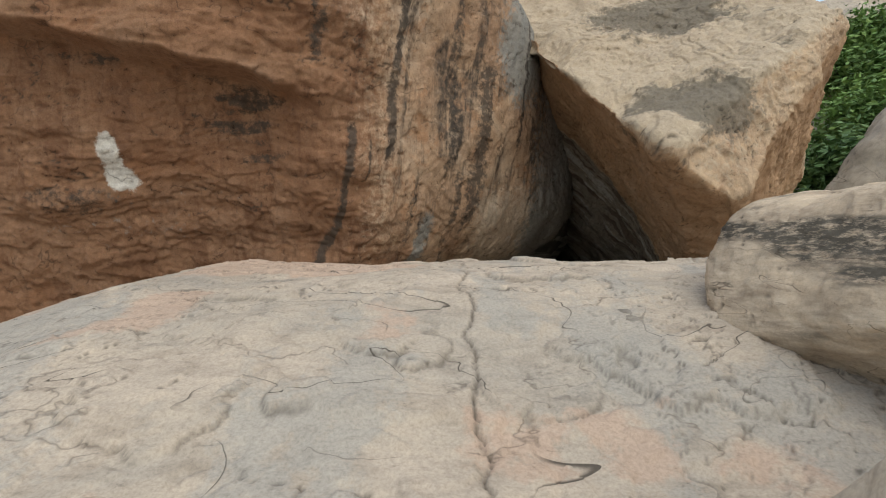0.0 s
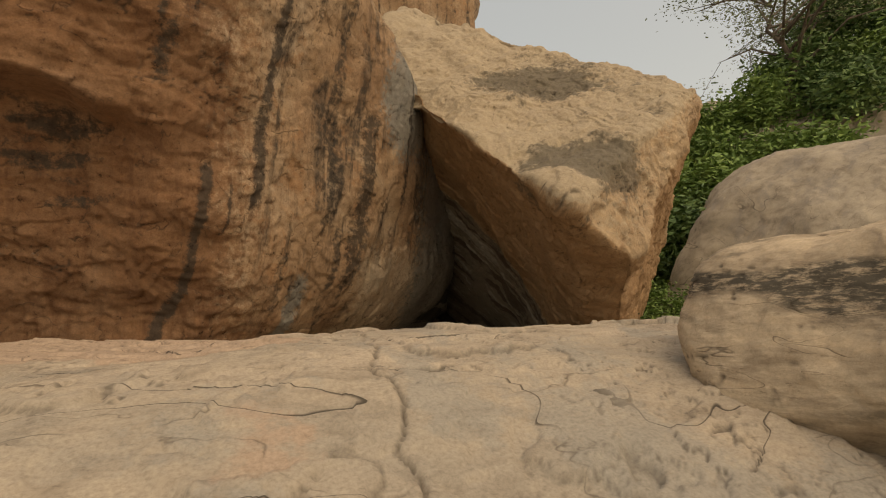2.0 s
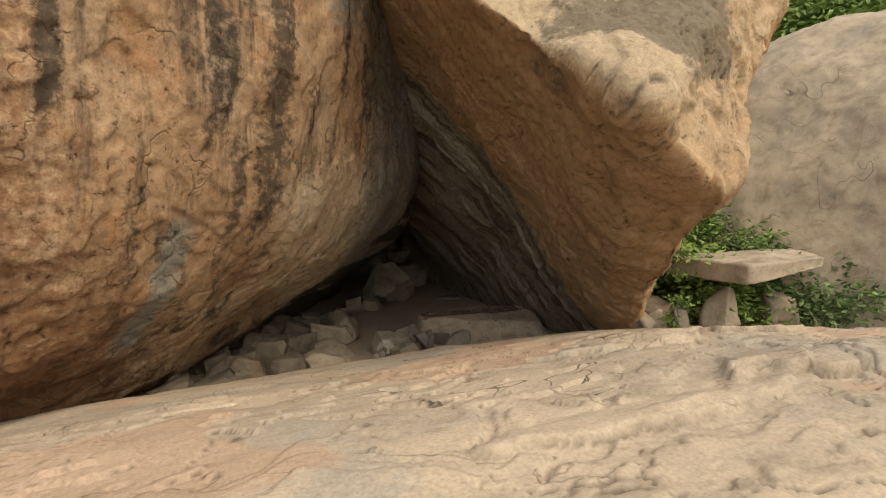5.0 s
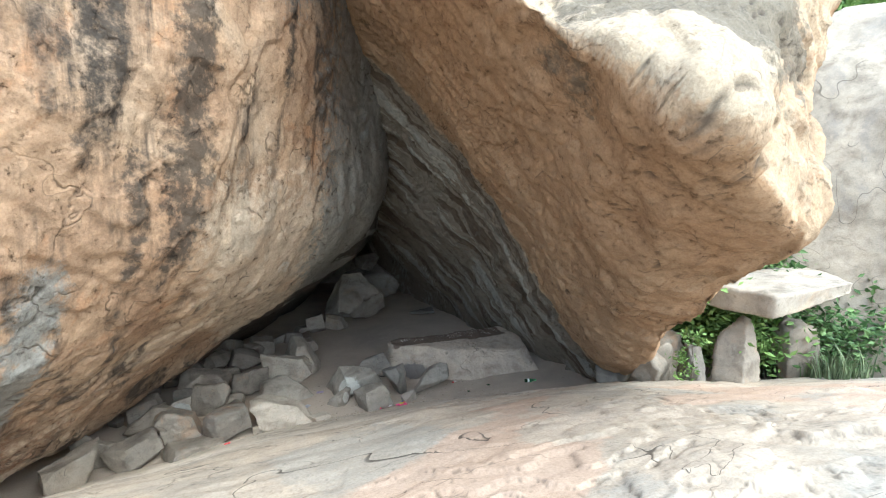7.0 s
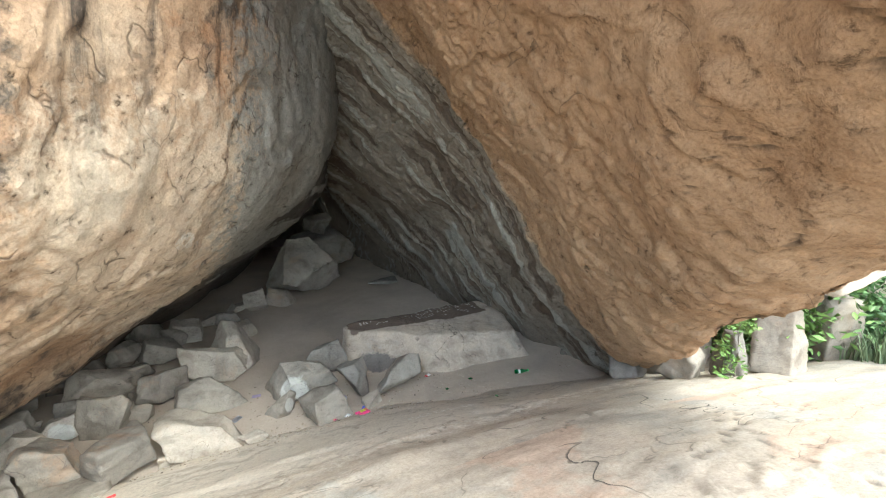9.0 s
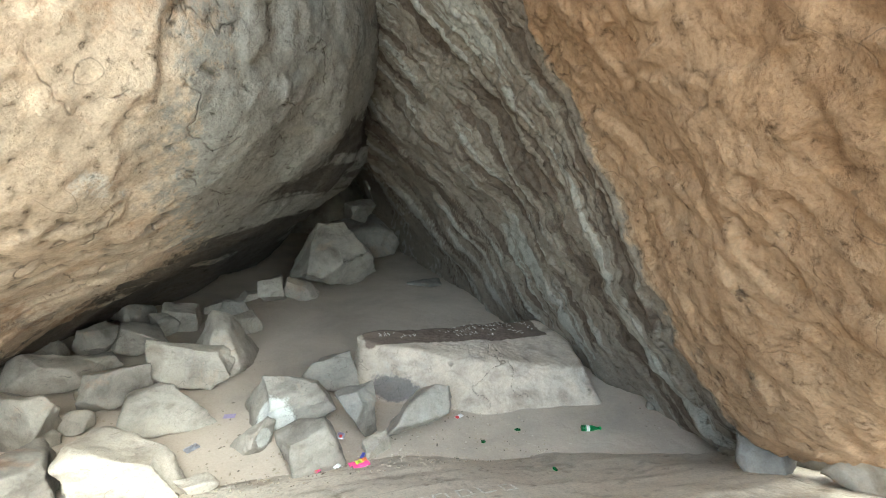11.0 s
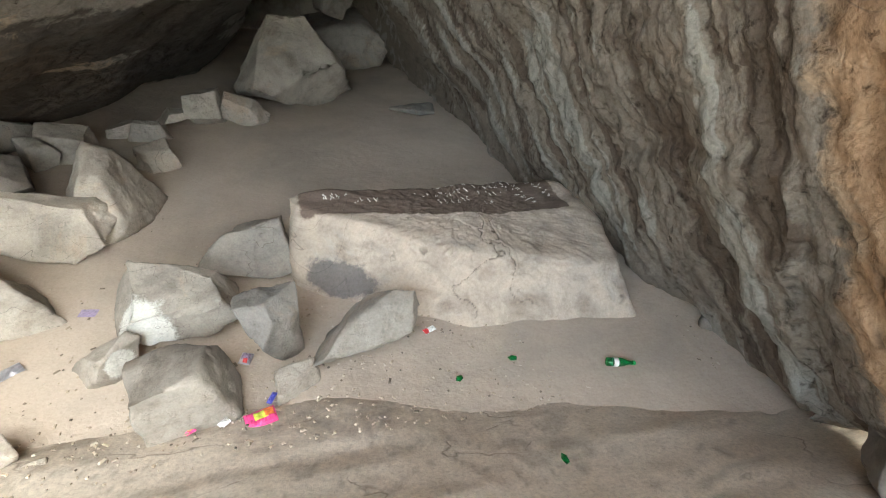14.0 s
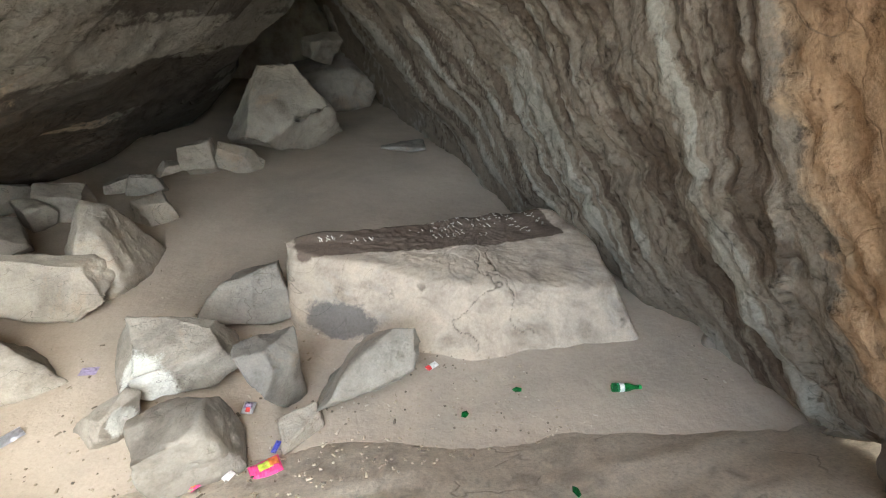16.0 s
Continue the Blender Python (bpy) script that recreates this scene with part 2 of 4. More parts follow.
def cube_sphere(n):
    """Directions over a sphere, as a closed grid of quads."""
    s = np.tan(np.linspace(-np.pi / 4, np.pi / 4, n + 1))
    a, b = np.meshgrid(s, s, indexing="ij")
    one = np.ones_like(a)
    dirs, quads, off = [], [], 0
    k = np.arange((n + 1) ** 2).reshape(n + 1, n + 1)
    q = np.stack([k[:-1, :-1], k[1:, :-1], k[1:, 1:], k[:-1, 1:]], -1).reshape(-1, 4)
    for face in ((a, b, one), (b, a, -one), (one, a, b), (-one, b, a), (b, one, a), (a, -one, b)):
        dirs.append(np.stack(face, -1).reshape(-1, 3))
        quads.append(q + off)
        off += (n + 1) ** 2
    d = np.concatenate(dirs)
    q = np.concatenate(quads)
    key = np.round(d * 1e6).astype(np.int64)
    _, first, inverse = np.unique(key, axis=0, return_index=True, return_inverse=True)
    d = d[first]
    return d / np.linalg.norm(d, axis=1, keepdims=True), inverse.reshape(-1)[q]


def gather(dirs, axis, k=0.6):
    """Draws the directions together towards the side of a boulder that the path passes."""
    a = np.asarray(axis, float)
    d = dirs + k * a / np.linalg.norm(a)
    return d / np.linalg.norm(d, axis=1, keepdims=True)


def hull(centre, faces, dirs, round_=16.0):
    """The softly rounded body that the given faces (outward normal, a point on the face) enclose."""
    c = np.asarray(centre, float)
    s = 0
    for n, at in faces:
        n = np.asarray(n, float) / np.linalg.norm(n)
        d = float(n @ (np.asarray(at, float) - c))
        s = s + (np.maximum(dirs @ n, 0) / d) ** round_
    return c + dirs * np.minimum(s ** (-1.0 / round_), 60)[:, None]


def normals_of(p, quads):
    n = np.cross(p[quads[:, 2]] - p[quads[:, 0]], p[quads[:, 3]] - p[quads[:, 1]])
    out = np.zeros_like(p)
    for k in range(4):
        np.add.at(out, quads[:, k], n)
    return out / np.maximum(np.linalg.norm(out, axis=1, keepdims=True), 1e-9)


def mesh_from(name, p, quads, material, attributes=None, smooth=True):
    me = bpy.data.meshes.new(name)
    me.vertices.add(len(p))
    me.vertices.foreach_set("co", np.ascontiguousarray(p, dtype=np.float32).ravel())
    me.loops.add(quads.size)
    me.loops.foreach_set("vertex_index", np.ascontiguousarray(quads, dtype=np.int32).ravel())
    me.polygons.add(len(quads))
    me.polygons.foreach_set("loop_start", np.arange(0, quads.size, quads.shape[1], dtype=np.int32))
    me.polygons.foreach_set("use_smooth", np.full(len(quads), smooth))
    me.update(calc_edges=True)
    me.validate()
    for key, values in (attributes or {}).items():
        me.attributes.new(key, "FLOAT", "POINT").data.foreach_set("value", np.ascontiguousarray(np.clip(values, 0, 1), dtype=np.float32))
    me.materials.append(material)
    return me


def part(name, bm, material, parent=None, label=""):
    me = bpy.data.meshes.new(name)
    bm.to_mesh(me)
    bm.free()
    me.materials.append(material)
    ob = new(name, me)
    if parent:
        ob.parent = parent
    if label:
        tagged(ob, label)
    return ob


# ---- the ground and the great slab ----
def slab_height(x, y):
    """The whaleback that the path climbs and comes down again: a profile along the walk, drawn back to the west, falling off to the east."""
    ye = y + 0.12 * np.maximum(0, 0.8 - x) * np.clip((y - 9) / 3, 0, 1)
    z = np.interp(ye, [-3.4, -2, 0, 1.5, 2.5, 3.2, 4, 4.7, 5.5, 6.3, 7, 8, 9.2, 10.5, 11.5, 12.0, 12.6, 13.6], [-0.8, 0.4, 0.66, 0.86, 1.08, 1.36, 1.68, 1.86, 1.96, 1.98, 1.92, 1.70, 1.32, 0.94, 0.5, 0.27, 0.03, -0.4])
    z = z - 0.07 * np.maximum(0, x - 3.5) ** 1.4 - 0.2 * np.maximum(0, -2.6 - x) ** 1.7
    return z


def spaced(*runs):
    return np.concatenate([np.arange(a, b - step / 2, step) for a, b, step in runs] + [[runs[-1][1]]])


def grid_sheet(xs, ys):
    a, b = np.meshgrid(xs, ys, indexing="ij")
    k = np.arange(a.size).reshape(a.shape)
    quads = np.stack([k[:-1, :-1], k[1:, :-1], k[1:, 1:], k[:-1, 1:]], -1).reshape(-1, 4)
    return a.ravel(), b.ravel(), quads, a.shape


def make_slab():
    x, y, quads, shape = grid_sheet(spaced((-6.6, -3.2, 0.068), (-3.2, 4.6, 0.02), (4.6, 10.6, 0.06)), spaced((-3.4, 0.6, 0.08), (0.6, 8.0, 0.02), (8.0, 13.4, 0.036)))
    z = slab_height(x, y)
    zz = z.reshape(shape)
    for _ in range(36):
        zz[1:-1, 1:-1] = (zz[:-2, 1:-1] + zz[2:, 1:-1] + zz[1:-1, :-2] + zz[1:-1, 2:]) / 4
    z = zz.ravel()
    p = np.stack([x, y, np.zeros_like(x)], 1)
    z = z + 0.07 * clouds(p * 0.45, 3, 0.5, 3)
    warp = p + 0.25 * np.stack([clouds(p * 1.7, 3, 0.55, 15), clouds(p * 1.7, 3, 0.55, 16), 0 * x], 1)
    step, edge = plates(warp * (0.42, 0.75, 1) + (3, 1, 0), 11, 3.4, 0.02)
    small, edge2 = plates(warp * (1.2, 1.9, 1), 21, 2.2, 0.03)
    some = np.clip(clouds(p * 0.9, 2, 0.5, 19) * 4 + 0.6, 0, 1)
    calm = 1 - 0.75 * np.clip((y - 8.2) / 1.4, 0, 1)
    z = z + 0.055 * step * calm + 0.010 * small * some * calm + (1 - calm) * 0.02 * clouds(p * (0.4, 3.0, 1), 5, 0.58, 23) + 0.004 * clouds(p * 7, 3, 0.6, 5)
    edge = np.maximum(edge * np.clip(clouds(p * 1.1, 2, 0.5, 18) * 4 + 0.7, 0, 1), edge2 * some * 0.6) * calm
    for cx, cy, rx, ry, rise in ((1.75, 3.6, 0.75, 0.75, 0.05), (-0.5, 3.6, 0.42, 0.4, 0.035), (-0.4, 2.95, 0.6, 0.3, 0.04), (-1.6, 2.95, 0.4, 0.35, 0.035), (-1.5, 4.4, 0.8, 0.3, 0.04), (0.95, 4.75, 0.55, 0.22, 0.04), (1.2, 5.6, 0.5, 0.28, 0.04), (3.7, 6.5, 0.9, 0.4, 0.08), (2.1, 5.5, 0.4, 0.3, 0.03), (-0.6, 6.0, 0.9, 0.22, 0.035), (0.6, 3.1, 0.35, 0.25, 0.03), (2.4, 6.2, 0.9, 0.2, 0.045), (3.0, 7.6, 0.8, 0.35, 0.04), (1.6, 8.0, 0.7, 0.3, 0.035), (4.6, 7.7, 0.8, 0.4, 0.05), (0.2, 2.3, 0.4, 0.3, 0.03)):
        r = np.sqrt(((x - cx) / rx) ** 2 + ((y - cy) / ry) ** 2) + 0.45 * clouds(p * 1.5 + cx, 4, 0.6, 51)
        front = np.clip(0.6 - (y - cy) / ry, 0, 1)
        z = z + rise * np.clip((1 - r) * ry / 0.025, 0, 1) * front
        edge = np.maximum(edge, 0.8 * np.exp(-((r - 1) * ry / 0.013) ** 2) * front * np.clip(clouds(p * 2.3, 2, 0.5, 52) * 4 + 1.0, 0, 1))
    seam = vein(x - 0.22 - 0.08 * clouds(p * (0.1, 1.6, 1), 5, 0.62, 8), 0.011) * (y < 5.6)
    lines = vein(clouds(p * (0.35, 1.0, 1), 5, 0.55, 31), 0.012) * np.clip(clouds(p * 0.8, 2, 0.5, 33) * 3, 0, 1)
    z = z - 0.035 * seam - 0.02 * lines
    p[:, 2] = z
    grey = np.clip(0.5 + clouds(p * (0.9, 0.45, 1), 4, 0.55, 41), 0, 1) * 0.55
    # grey thinned past y 10, which helps brighten the dim foot
    grey = grey * np.clip((11.2 - y) / 1.2, 0.1, 1)
    pink = np.clip(clouds(p * (0.7, 0.9, 1), 3, 0.5, 45) * 2.0, 0, 1) * 0.66 * (y < 10)
    # pale colour past y 10.2 stands in for light the foot lacks
    me = mesh_from("rock_slab", p, quads, SLAB, {"crack": np.maximum(np.maximum(np.maximum(seam, lines * 0.9), edge * 0.85), np.clip((y - 10.2) / 0.8, 0, 1) * 0.45 * vein(clouds(warp * (0.3, 2.2, 1), 4, 0.55, 57), 0.06)), "grey": grey, "pink": pink, "dark": 0.29 * np.clip((y - 10.2) / 0.8, 0, 1) * np.clip(2.4 * clouds(warp * (0.35, 4.2, 0), 5, 0.62, 47), 0, 1), "lit_foot": 0.75 * np.clip((y - 10.2) / 1.2, 0, 1)})
    return tagged(new("rock_slab", me), "broad sloping whaleback of pinkish grey flaking rock", "rock", kind="structure")


def make_ground():
    s = np.concatenate([-np.geomspace(3000, 34, 22), np.linspace(-30, 30, 301), np.geomspace(34, 3000, 22)])
    a, b = np.meshgrid(s + 3, s + 12, indexing="ij")
    k = np.arange(a.size).reshape(a.shape)
    quads = np.stack([k[:-1, :-1], k[1:, :-1], k[1:, 1:], k[:-1, 1:]], -1).reshape(-1, 4)
    p = np.stack([a.ravel(), b.ravel(), 0 * a.ravel()], 1)
    near = np.exp(-((p[:, 0] - 3) ** 2 + (p[:, 1] - 14) ** 2) / 2000)
    p[:, 2] = (0.03 * clouds(p * 0.6, 4, 0.5, 61)) * near
    me = mesh_from("ground", p, quads, SAND, {"crack": np.zeros(len(p))})
    return tagged(new("ground", me), "dusty pale brown sand floor with grit", "ground", kind="structure")


make_ground()
make_slab()


# ---- the great boulders ----
def make_left_cliff():
    dirs, quads = cube_sphere(270)
    dirs = gather(dirs, (0.62, -0.7, -0.35))
    c = (-5.0, 15.5, 6.5)
    faces = [((0.703, -0.679, -0.18), (0.66, 10.42, 4.4)), ((0.5, -0.28, -0.82), (1.95, 12.7, 2.25)), ((0.12, -0.98, -0.17), (-2.0, 7.75, 4.6)), ((0.74, -0.2, 0.64), (2.75, 11.6, 6.45)), ((0.96, -0.28, -0.1), (3.4, 12.8, 4.0)), ((0.9, 0.43, -0.1), (4.2, 19, 4)), ((0.1, -0.6, 0.8), (-3, 9, 13)), ((0, 0.3, 1), (-5, 16, 16)), ((-1, 0, 0), (-14, 14, 5)), ((0, 1, 0), (-5, 30, 5)), ((0, 0, -1), (-5, 14, -1.0)), ((0.1, -0.75, -0.65), (-2.5, 8.4, 2.6))]
    p = hull(c, faces, dirs, 26)
    n = normals_of(p, quads)
    along = p[:, 0] * 0.69 + p[:, 1] * 0.72
    # the hollow under the ledge, and the ledge's lip
    lip = np.interp(p[:, 0], [-7, -5.7, -3.1, -2.1, -1], [5.4, 5.36, 4.83, 4.5, 4.3]) + 0.10 * clouds(p * (1.2, 1.2, 0), 3, 0.5, 70)
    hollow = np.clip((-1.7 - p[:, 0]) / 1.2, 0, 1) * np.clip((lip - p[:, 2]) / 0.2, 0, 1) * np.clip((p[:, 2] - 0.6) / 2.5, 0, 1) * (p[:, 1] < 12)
    d = -0.75 * hollow
    d = d + 0.22 * clouds(p * 0.35, 3, 0.5, 71)
    d = d + 0.09 * flakes(p * (0.6, 0.6, 0.5), 72, 3.0, 0.12) + 0.022 * flakes(p * (1.8, 1.8, 1.0), 73, 3, 0.1)
    d = d + 0.012 * clouds(p * 6, 4, 0.6, 74)
    west = np.clip((-0.3 - p[:, 0]) / 1.5, 0, 1)
    d = d + west * (0.11 * flakes(p * (0.45, 0.45, 1.5), 95, 3, 0.12) + 0.05 * flakes(p * (1.1, 1.1, 2.8), 96, 3, 0.14))
    cracks = vein(clouds(p * (0.5, 0.5, 0.9), 5, 0.55, 75), 0.012) * np.clip(clouds(p * 0.6, 2, 0.5, 76) * 3, 0, 1)
    d = d - 0.03 * cracks
    p = p + n * d[:, None]
    # run-off marks
    wob = along + 0.045 * clouds(p * (1.6, 1.6, 0.8), 4, 0.6, 78)
    high = p[:, 2]

    def run(at, width, low, top):
        return np.exp(-((wob - at) / width) ** 2) * np.clip((high - low) / 0.6 + 0.5, 0, 1) * np.clip((top - high) / 0.3 + 0.5, 0, 1)

    dark = 0.45 * np.clip(1.5 * clouds(np.stack([along * 1.7, along * 0, high * 0.14], 1), 4, 0.55, 77), 0, 1) * np.clip((high - 2.4) / 1.5, 0, 1) * (p[:, 0] > -2)
    for at, width, low, top, amount in ((5.1, 0.12, 1.5, 4.35, 0.6), (5.85, 0.17, 3.6, 11, 0.55), (5.45, 0.06, 3.2, 4.1, 0.5), (8.2, 0.38, 2.5, 6.0, 0.52), (7.75, 0.16, 2.4, 3.8, 0.5), (6.6, 0.2, 2.0, 3.3, 0.42), (9.4, 0.12, 4.2, 8, 0.5), (4.3, 0.16, 5.0, 5.9, 0.5)):
        dark = np.maximum(dark, amount * run(at, width, low, top))
    grey = np.clip((p[:, 1] - 11.0) / 1.8, 0, 1) * np.clip((p[:, 0] - 1.2) / 1.0, 0, 1) * 0.62
    grey = np.maximum(grey, 0.75 * blob(p, (1.9, 11.2, 6.6), (1.2, 1.2, 1.6)))
    chalk = blob(p, (-5.5, 8.3, 3.75), (0.17, 1.5, 0.3)) + blob(p, (-5.42, 8.3, 3.3), (0.27, 1.5, 0.2)) + 0.85 * blob(p, (1.54, 12.6, 2.42), (0.16, 0.35, 0.16)) + 0.85 * blob(p, (1.2, 11.6, 3.5), (0.1, 0.2, 0.14)) + 0.8 * blob(p, (0.9, 11.2, 4.6), 0.12)
    # darker broken bands over the inner side, growing from y 13.8
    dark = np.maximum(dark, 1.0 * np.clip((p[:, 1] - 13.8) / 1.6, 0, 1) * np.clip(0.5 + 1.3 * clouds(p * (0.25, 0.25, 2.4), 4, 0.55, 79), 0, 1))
    # layered dark bands inside the hollow, greyer towards its bottom
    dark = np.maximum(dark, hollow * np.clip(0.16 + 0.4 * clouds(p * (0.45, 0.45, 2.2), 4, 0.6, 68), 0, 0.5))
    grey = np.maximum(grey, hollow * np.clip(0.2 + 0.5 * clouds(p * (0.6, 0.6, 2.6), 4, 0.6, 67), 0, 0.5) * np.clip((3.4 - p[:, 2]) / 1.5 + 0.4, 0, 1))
    grey = np.maximum(grey, 0.6 * run(7.1, 0.3, 1.2, 2.9))
    red = (0.28 + 0.42 * np.clip((-0.6 - p[:, 0]) / 1.6, 0, 1)) * np.clip((0.9 - p[:, 0]) / 1.5, 0, 1) * (p[:, 1] < 12)
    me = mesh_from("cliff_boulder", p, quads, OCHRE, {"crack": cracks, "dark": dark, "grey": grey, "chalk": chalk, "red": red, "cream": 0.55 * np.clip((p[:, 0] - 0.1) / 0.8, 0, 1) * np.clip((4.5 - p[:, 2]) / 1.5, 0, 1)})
    return tagged(new("cliff_boulder", me), "huge ochre boulder streaked dark by run-off, undercut at its foot", "boulder")


def make_right_boulder():
    dirs, quads = cube_sphere(250)
    dirs = gather(dirs, (-0.65, -0.7, -0.3))
    c = (5.6, 13.5, 5.0)
    faces = [((-0.825, 0.122, -0.551), (3.91, 9.95, 3.22)), ((-0.613, -0.189, -0.767), (4.66, 9.24, 2.12)), ((-0.371, -0.408, -0.834), (4.5, 8.38, 2.57)), ((-0.206, -0.686, 0.697), (4.69, 8.66, 5.04)), ((0.306, -0.935, 0.176), (4.4, 7.8, 2.9)), ((0.727, -0.588, -0.356), (4.6, 7.9, 2.88)), ((0.87, 0.163, 0.467), (7.6, 9.5, 6.1)), ((0, 0.6, 0.8), (3, 18, 13)), ((0, 0.9, 0.43), (5, 27, 3)), ((1, 0.2, -0.1), (11, 13, 3)), ((0, 0, -1), (6, 13, -1.2)), ((-0.9, 0.3, 0.3), (0.4, 14, 8))]
    p = hull(c, faces, dirs, 120)
    n = normals_of(p, quads)
    under = np.clip(-n[:, 2] * 2.2, 0, 1)
    d = np.interp(p[:, 1], [12.5, 13.05, 13.85, 15.4, 17.6, 20.0], [0, 0.04, 0.27, 0.71, 1.11, 1.5]) * under
    d = d + 0.16 * clouds(p * 0.4, 3, 0.5, 81)
    dip = p[:, 1] - 0.45 * p[:, 2] + 0.06 * clouds(p * 0.8, 3, 0.5, 82)
    rib = clouds(np.stack([dip * 4.6 + 0.22 * clouds(p * 0.9, 3, 0.55, 98), 0 * dip, p[:, 2] * 0.35], 1), 5, 0.66, 88)
    deep = np.clip((dip - 10.85 + 0.1 * clouds(p * 2, 3, 0.6, 94)) / 0.25, 0, 1)
    d = d + (0.03 * rib - 0.03 + 0.03 * flakes(p * 1.3, 92, 3, 0.12)) * under * deep
    shelf = np.interp(p[:, 1], [11.9, 12.4, 13.4, 14.1, 16], [1.75, 1.67, 1.21, 0.73, 0.1])
    d = d + 0.05 * np.clip((shelf + 0.06 * clouds(p * 2, 2, 0.5, 89) - p[:, 2]) / 0.05, 0, 1) * (p[:, 1] > 11.9) * under
    d = d + (1 - 0.6 * deep * under) * 0.10 * flakes(p * (0.7, 0.7, 0.6), 83, 3, 0.12) + 0.05 * flakes(p * 1.5, 84, 3, 0.15) + 0.02 * clouds(p * 5, 4, 0.6, 85)
    top_side = np.clip(n[:, 2] * 2.5, 0, 1)
    d = d + top_side * (0.14 * clouds(p * 0.9, 3, 0.5, 91) - 0.06 * np.clip(1.6 * blob(p, (4.45, 8.45, 4.6), (0.9, 0.8, 0.75)) + 0.25 * clouds(p * 1.6, 4, 0.55, 99), 0, 1) + 0.06 * blob(p, (4.9, 8.5, 5.2), (0.9, 0.7, 0.4)))
    cracks = vein(clouds(p * 0.7, 5, 0.55, 86), 0.011) * np.clip(clouds(p * 0.6, 2, 0.5, 87) * 3, 0, 1)
    p = p + n * (d - 0.025 * cracks)[:, None]
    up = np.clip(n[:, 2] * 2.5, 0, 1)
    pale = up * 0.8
    dark = 0.85 * np.clip(1.5 * blob(p, (4.3, 8.4, 4.45), (0.95, 0.9, 0.7)) + 0.3 * clouds(p * 1.6, 4, 0.55, 99), 0, 1) + 0.7 * blob(p, (4.5, 11.0, 7.2), (1.9, 1.4, 0.9)) + 0.55 * blob(p, (6.1, 9.2, 5.7), (0.45, 0.5, 0.4))
    grey = under * deep * 0.75
    broken = np.clip(0.75 + 0.7 * clouds(p * 1.1, 3, 0.55, 97), 0, 1)
    band = np.clip(rib * 1.9, 0, 1) * under * deep * 0.8 * broken
    soot = np.clip(-rib * 1.9, 0, 1) * under * deep * 0.8 * broken
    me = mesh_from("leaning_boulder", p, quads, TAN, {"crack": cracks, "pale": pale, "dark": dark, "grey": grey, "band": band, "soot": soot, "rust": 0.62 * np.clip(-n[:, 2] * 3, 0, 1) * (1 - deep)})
    return tagged(new("leaning_boulder", me), "huge tan boulder leaning over the cave, pale lichened top, orange underside", "boulder")


make_left_cliff()
make_right_boulder()


def boulder(name, label, centre, faces, material, n=90, round_=16, rough=0.08, scale=1.0, seed=1, category="boulder", fine=1.0):
    dirs, quads = cube_sphere(n)
    p = hull(centre, faces, dirs, round_)
    nn = normals_of(p, quads)
    q = p * scale
    d = rough * (1.6 * clouds(q * 0.5, 3, 0.5, seed) + 0.6 * flakes(q * 0.9, seed + 1, 3, 0.14)) + 0.25 * rough * flakes(q * 2.4, seed + 2, 3, 0.18) + 0.1 * rough * fine * clouds(q * 7, 3, 0.6, seed + 3)
    cracks = vein(clouds(q * 0.7, 5, 0.55, seed + 4), 0.01) * np.clip(clouds(q * 0.7, 2, 0.5, seed + 5) * 3, 0, 1)
    p = p + nn * (d - 0.25 * rough * cracks)[:, None]
    me = mesh_from(name, p, quads, material, {"crack": cracks})
    return tagged(new(name, me), label, category)


boulder("lichen_boulder", "long tan boulder blotched with black lichen on the slab", (3.6, 3.0, 1.9), [((-0.9, -0.1, 0.42), (2.2, 3.5, 1.7)), ((-0.15, 0.1, 0.98), (3, 3, 2.62)), ((-0.3, 0.9, 0.3), (2.4, 4.4, 1.9)), ((-0.62, -0.25, -0.74), (2.1, 3.2, 1.66)), ((-0.2, 0.7, -0.7), (2.6, 4.3, 1.7)), ((1, 0, 0.2), (6.2, 3, 2)), ((0.1, -1, 0.1), (3, 0.9, 1.8)), ((0, 0, -1), (3, 3, 0.4))], BOULDER, 120, 14, 0.06, 1.4, 101)
boulder("low_boulder", "low pale tan boulder beside the slab path", (2.07, 1.1, 1.06), [((-0.75, 0.15, 0.64), (1.36, 1.36, 1.51)), ((0.2, 0, 1), (1.62, 1.2, 1.74)), ((-0.9, 0.3, -0.1), (1.1, 1.45, 1.0)), ((0.3, 0.9, 0.2), (1.4, 1.75, 1.2)), ((1, 0, 0.1), (2.6, 1.3, 1)), ((0, -1, 0.1), (1.8, 0.3, 1)), ((0, 0, -1), (1.8, 1.3, 0.3))], PALE, 70, 18, 0.03, 2.0, 111)
boulder("dome_rock", "great smooth grey tan rock dome among bushes", (15.5, 12.5, 1.5), [((-0.62, -0.42, 0.66), (11.2, 10.2, 4.8)), ((-0.9, -0.3, 0.2), (9.7, 11.4, 2.5)), ((-0.8, -0.2, 0.5), (9.75, 11.4, 3.4)), ((-0.1, -0.1, 1), (13.5, 11, 6.6)), ((-0.3, -0.95, 0.2), (13, 6.5, 2.5)), ((0.8, 0, 0.5), (21, 12, 3)), ((0, 0.9, 0.5), (14, 18, 3)), ((-0.6, 0.7, 0.4), (10.2, 14, 3)), ((0, 0, -1), (15, 12, -1))], DOME, 110, 12, 0.12, 0.5, 121)
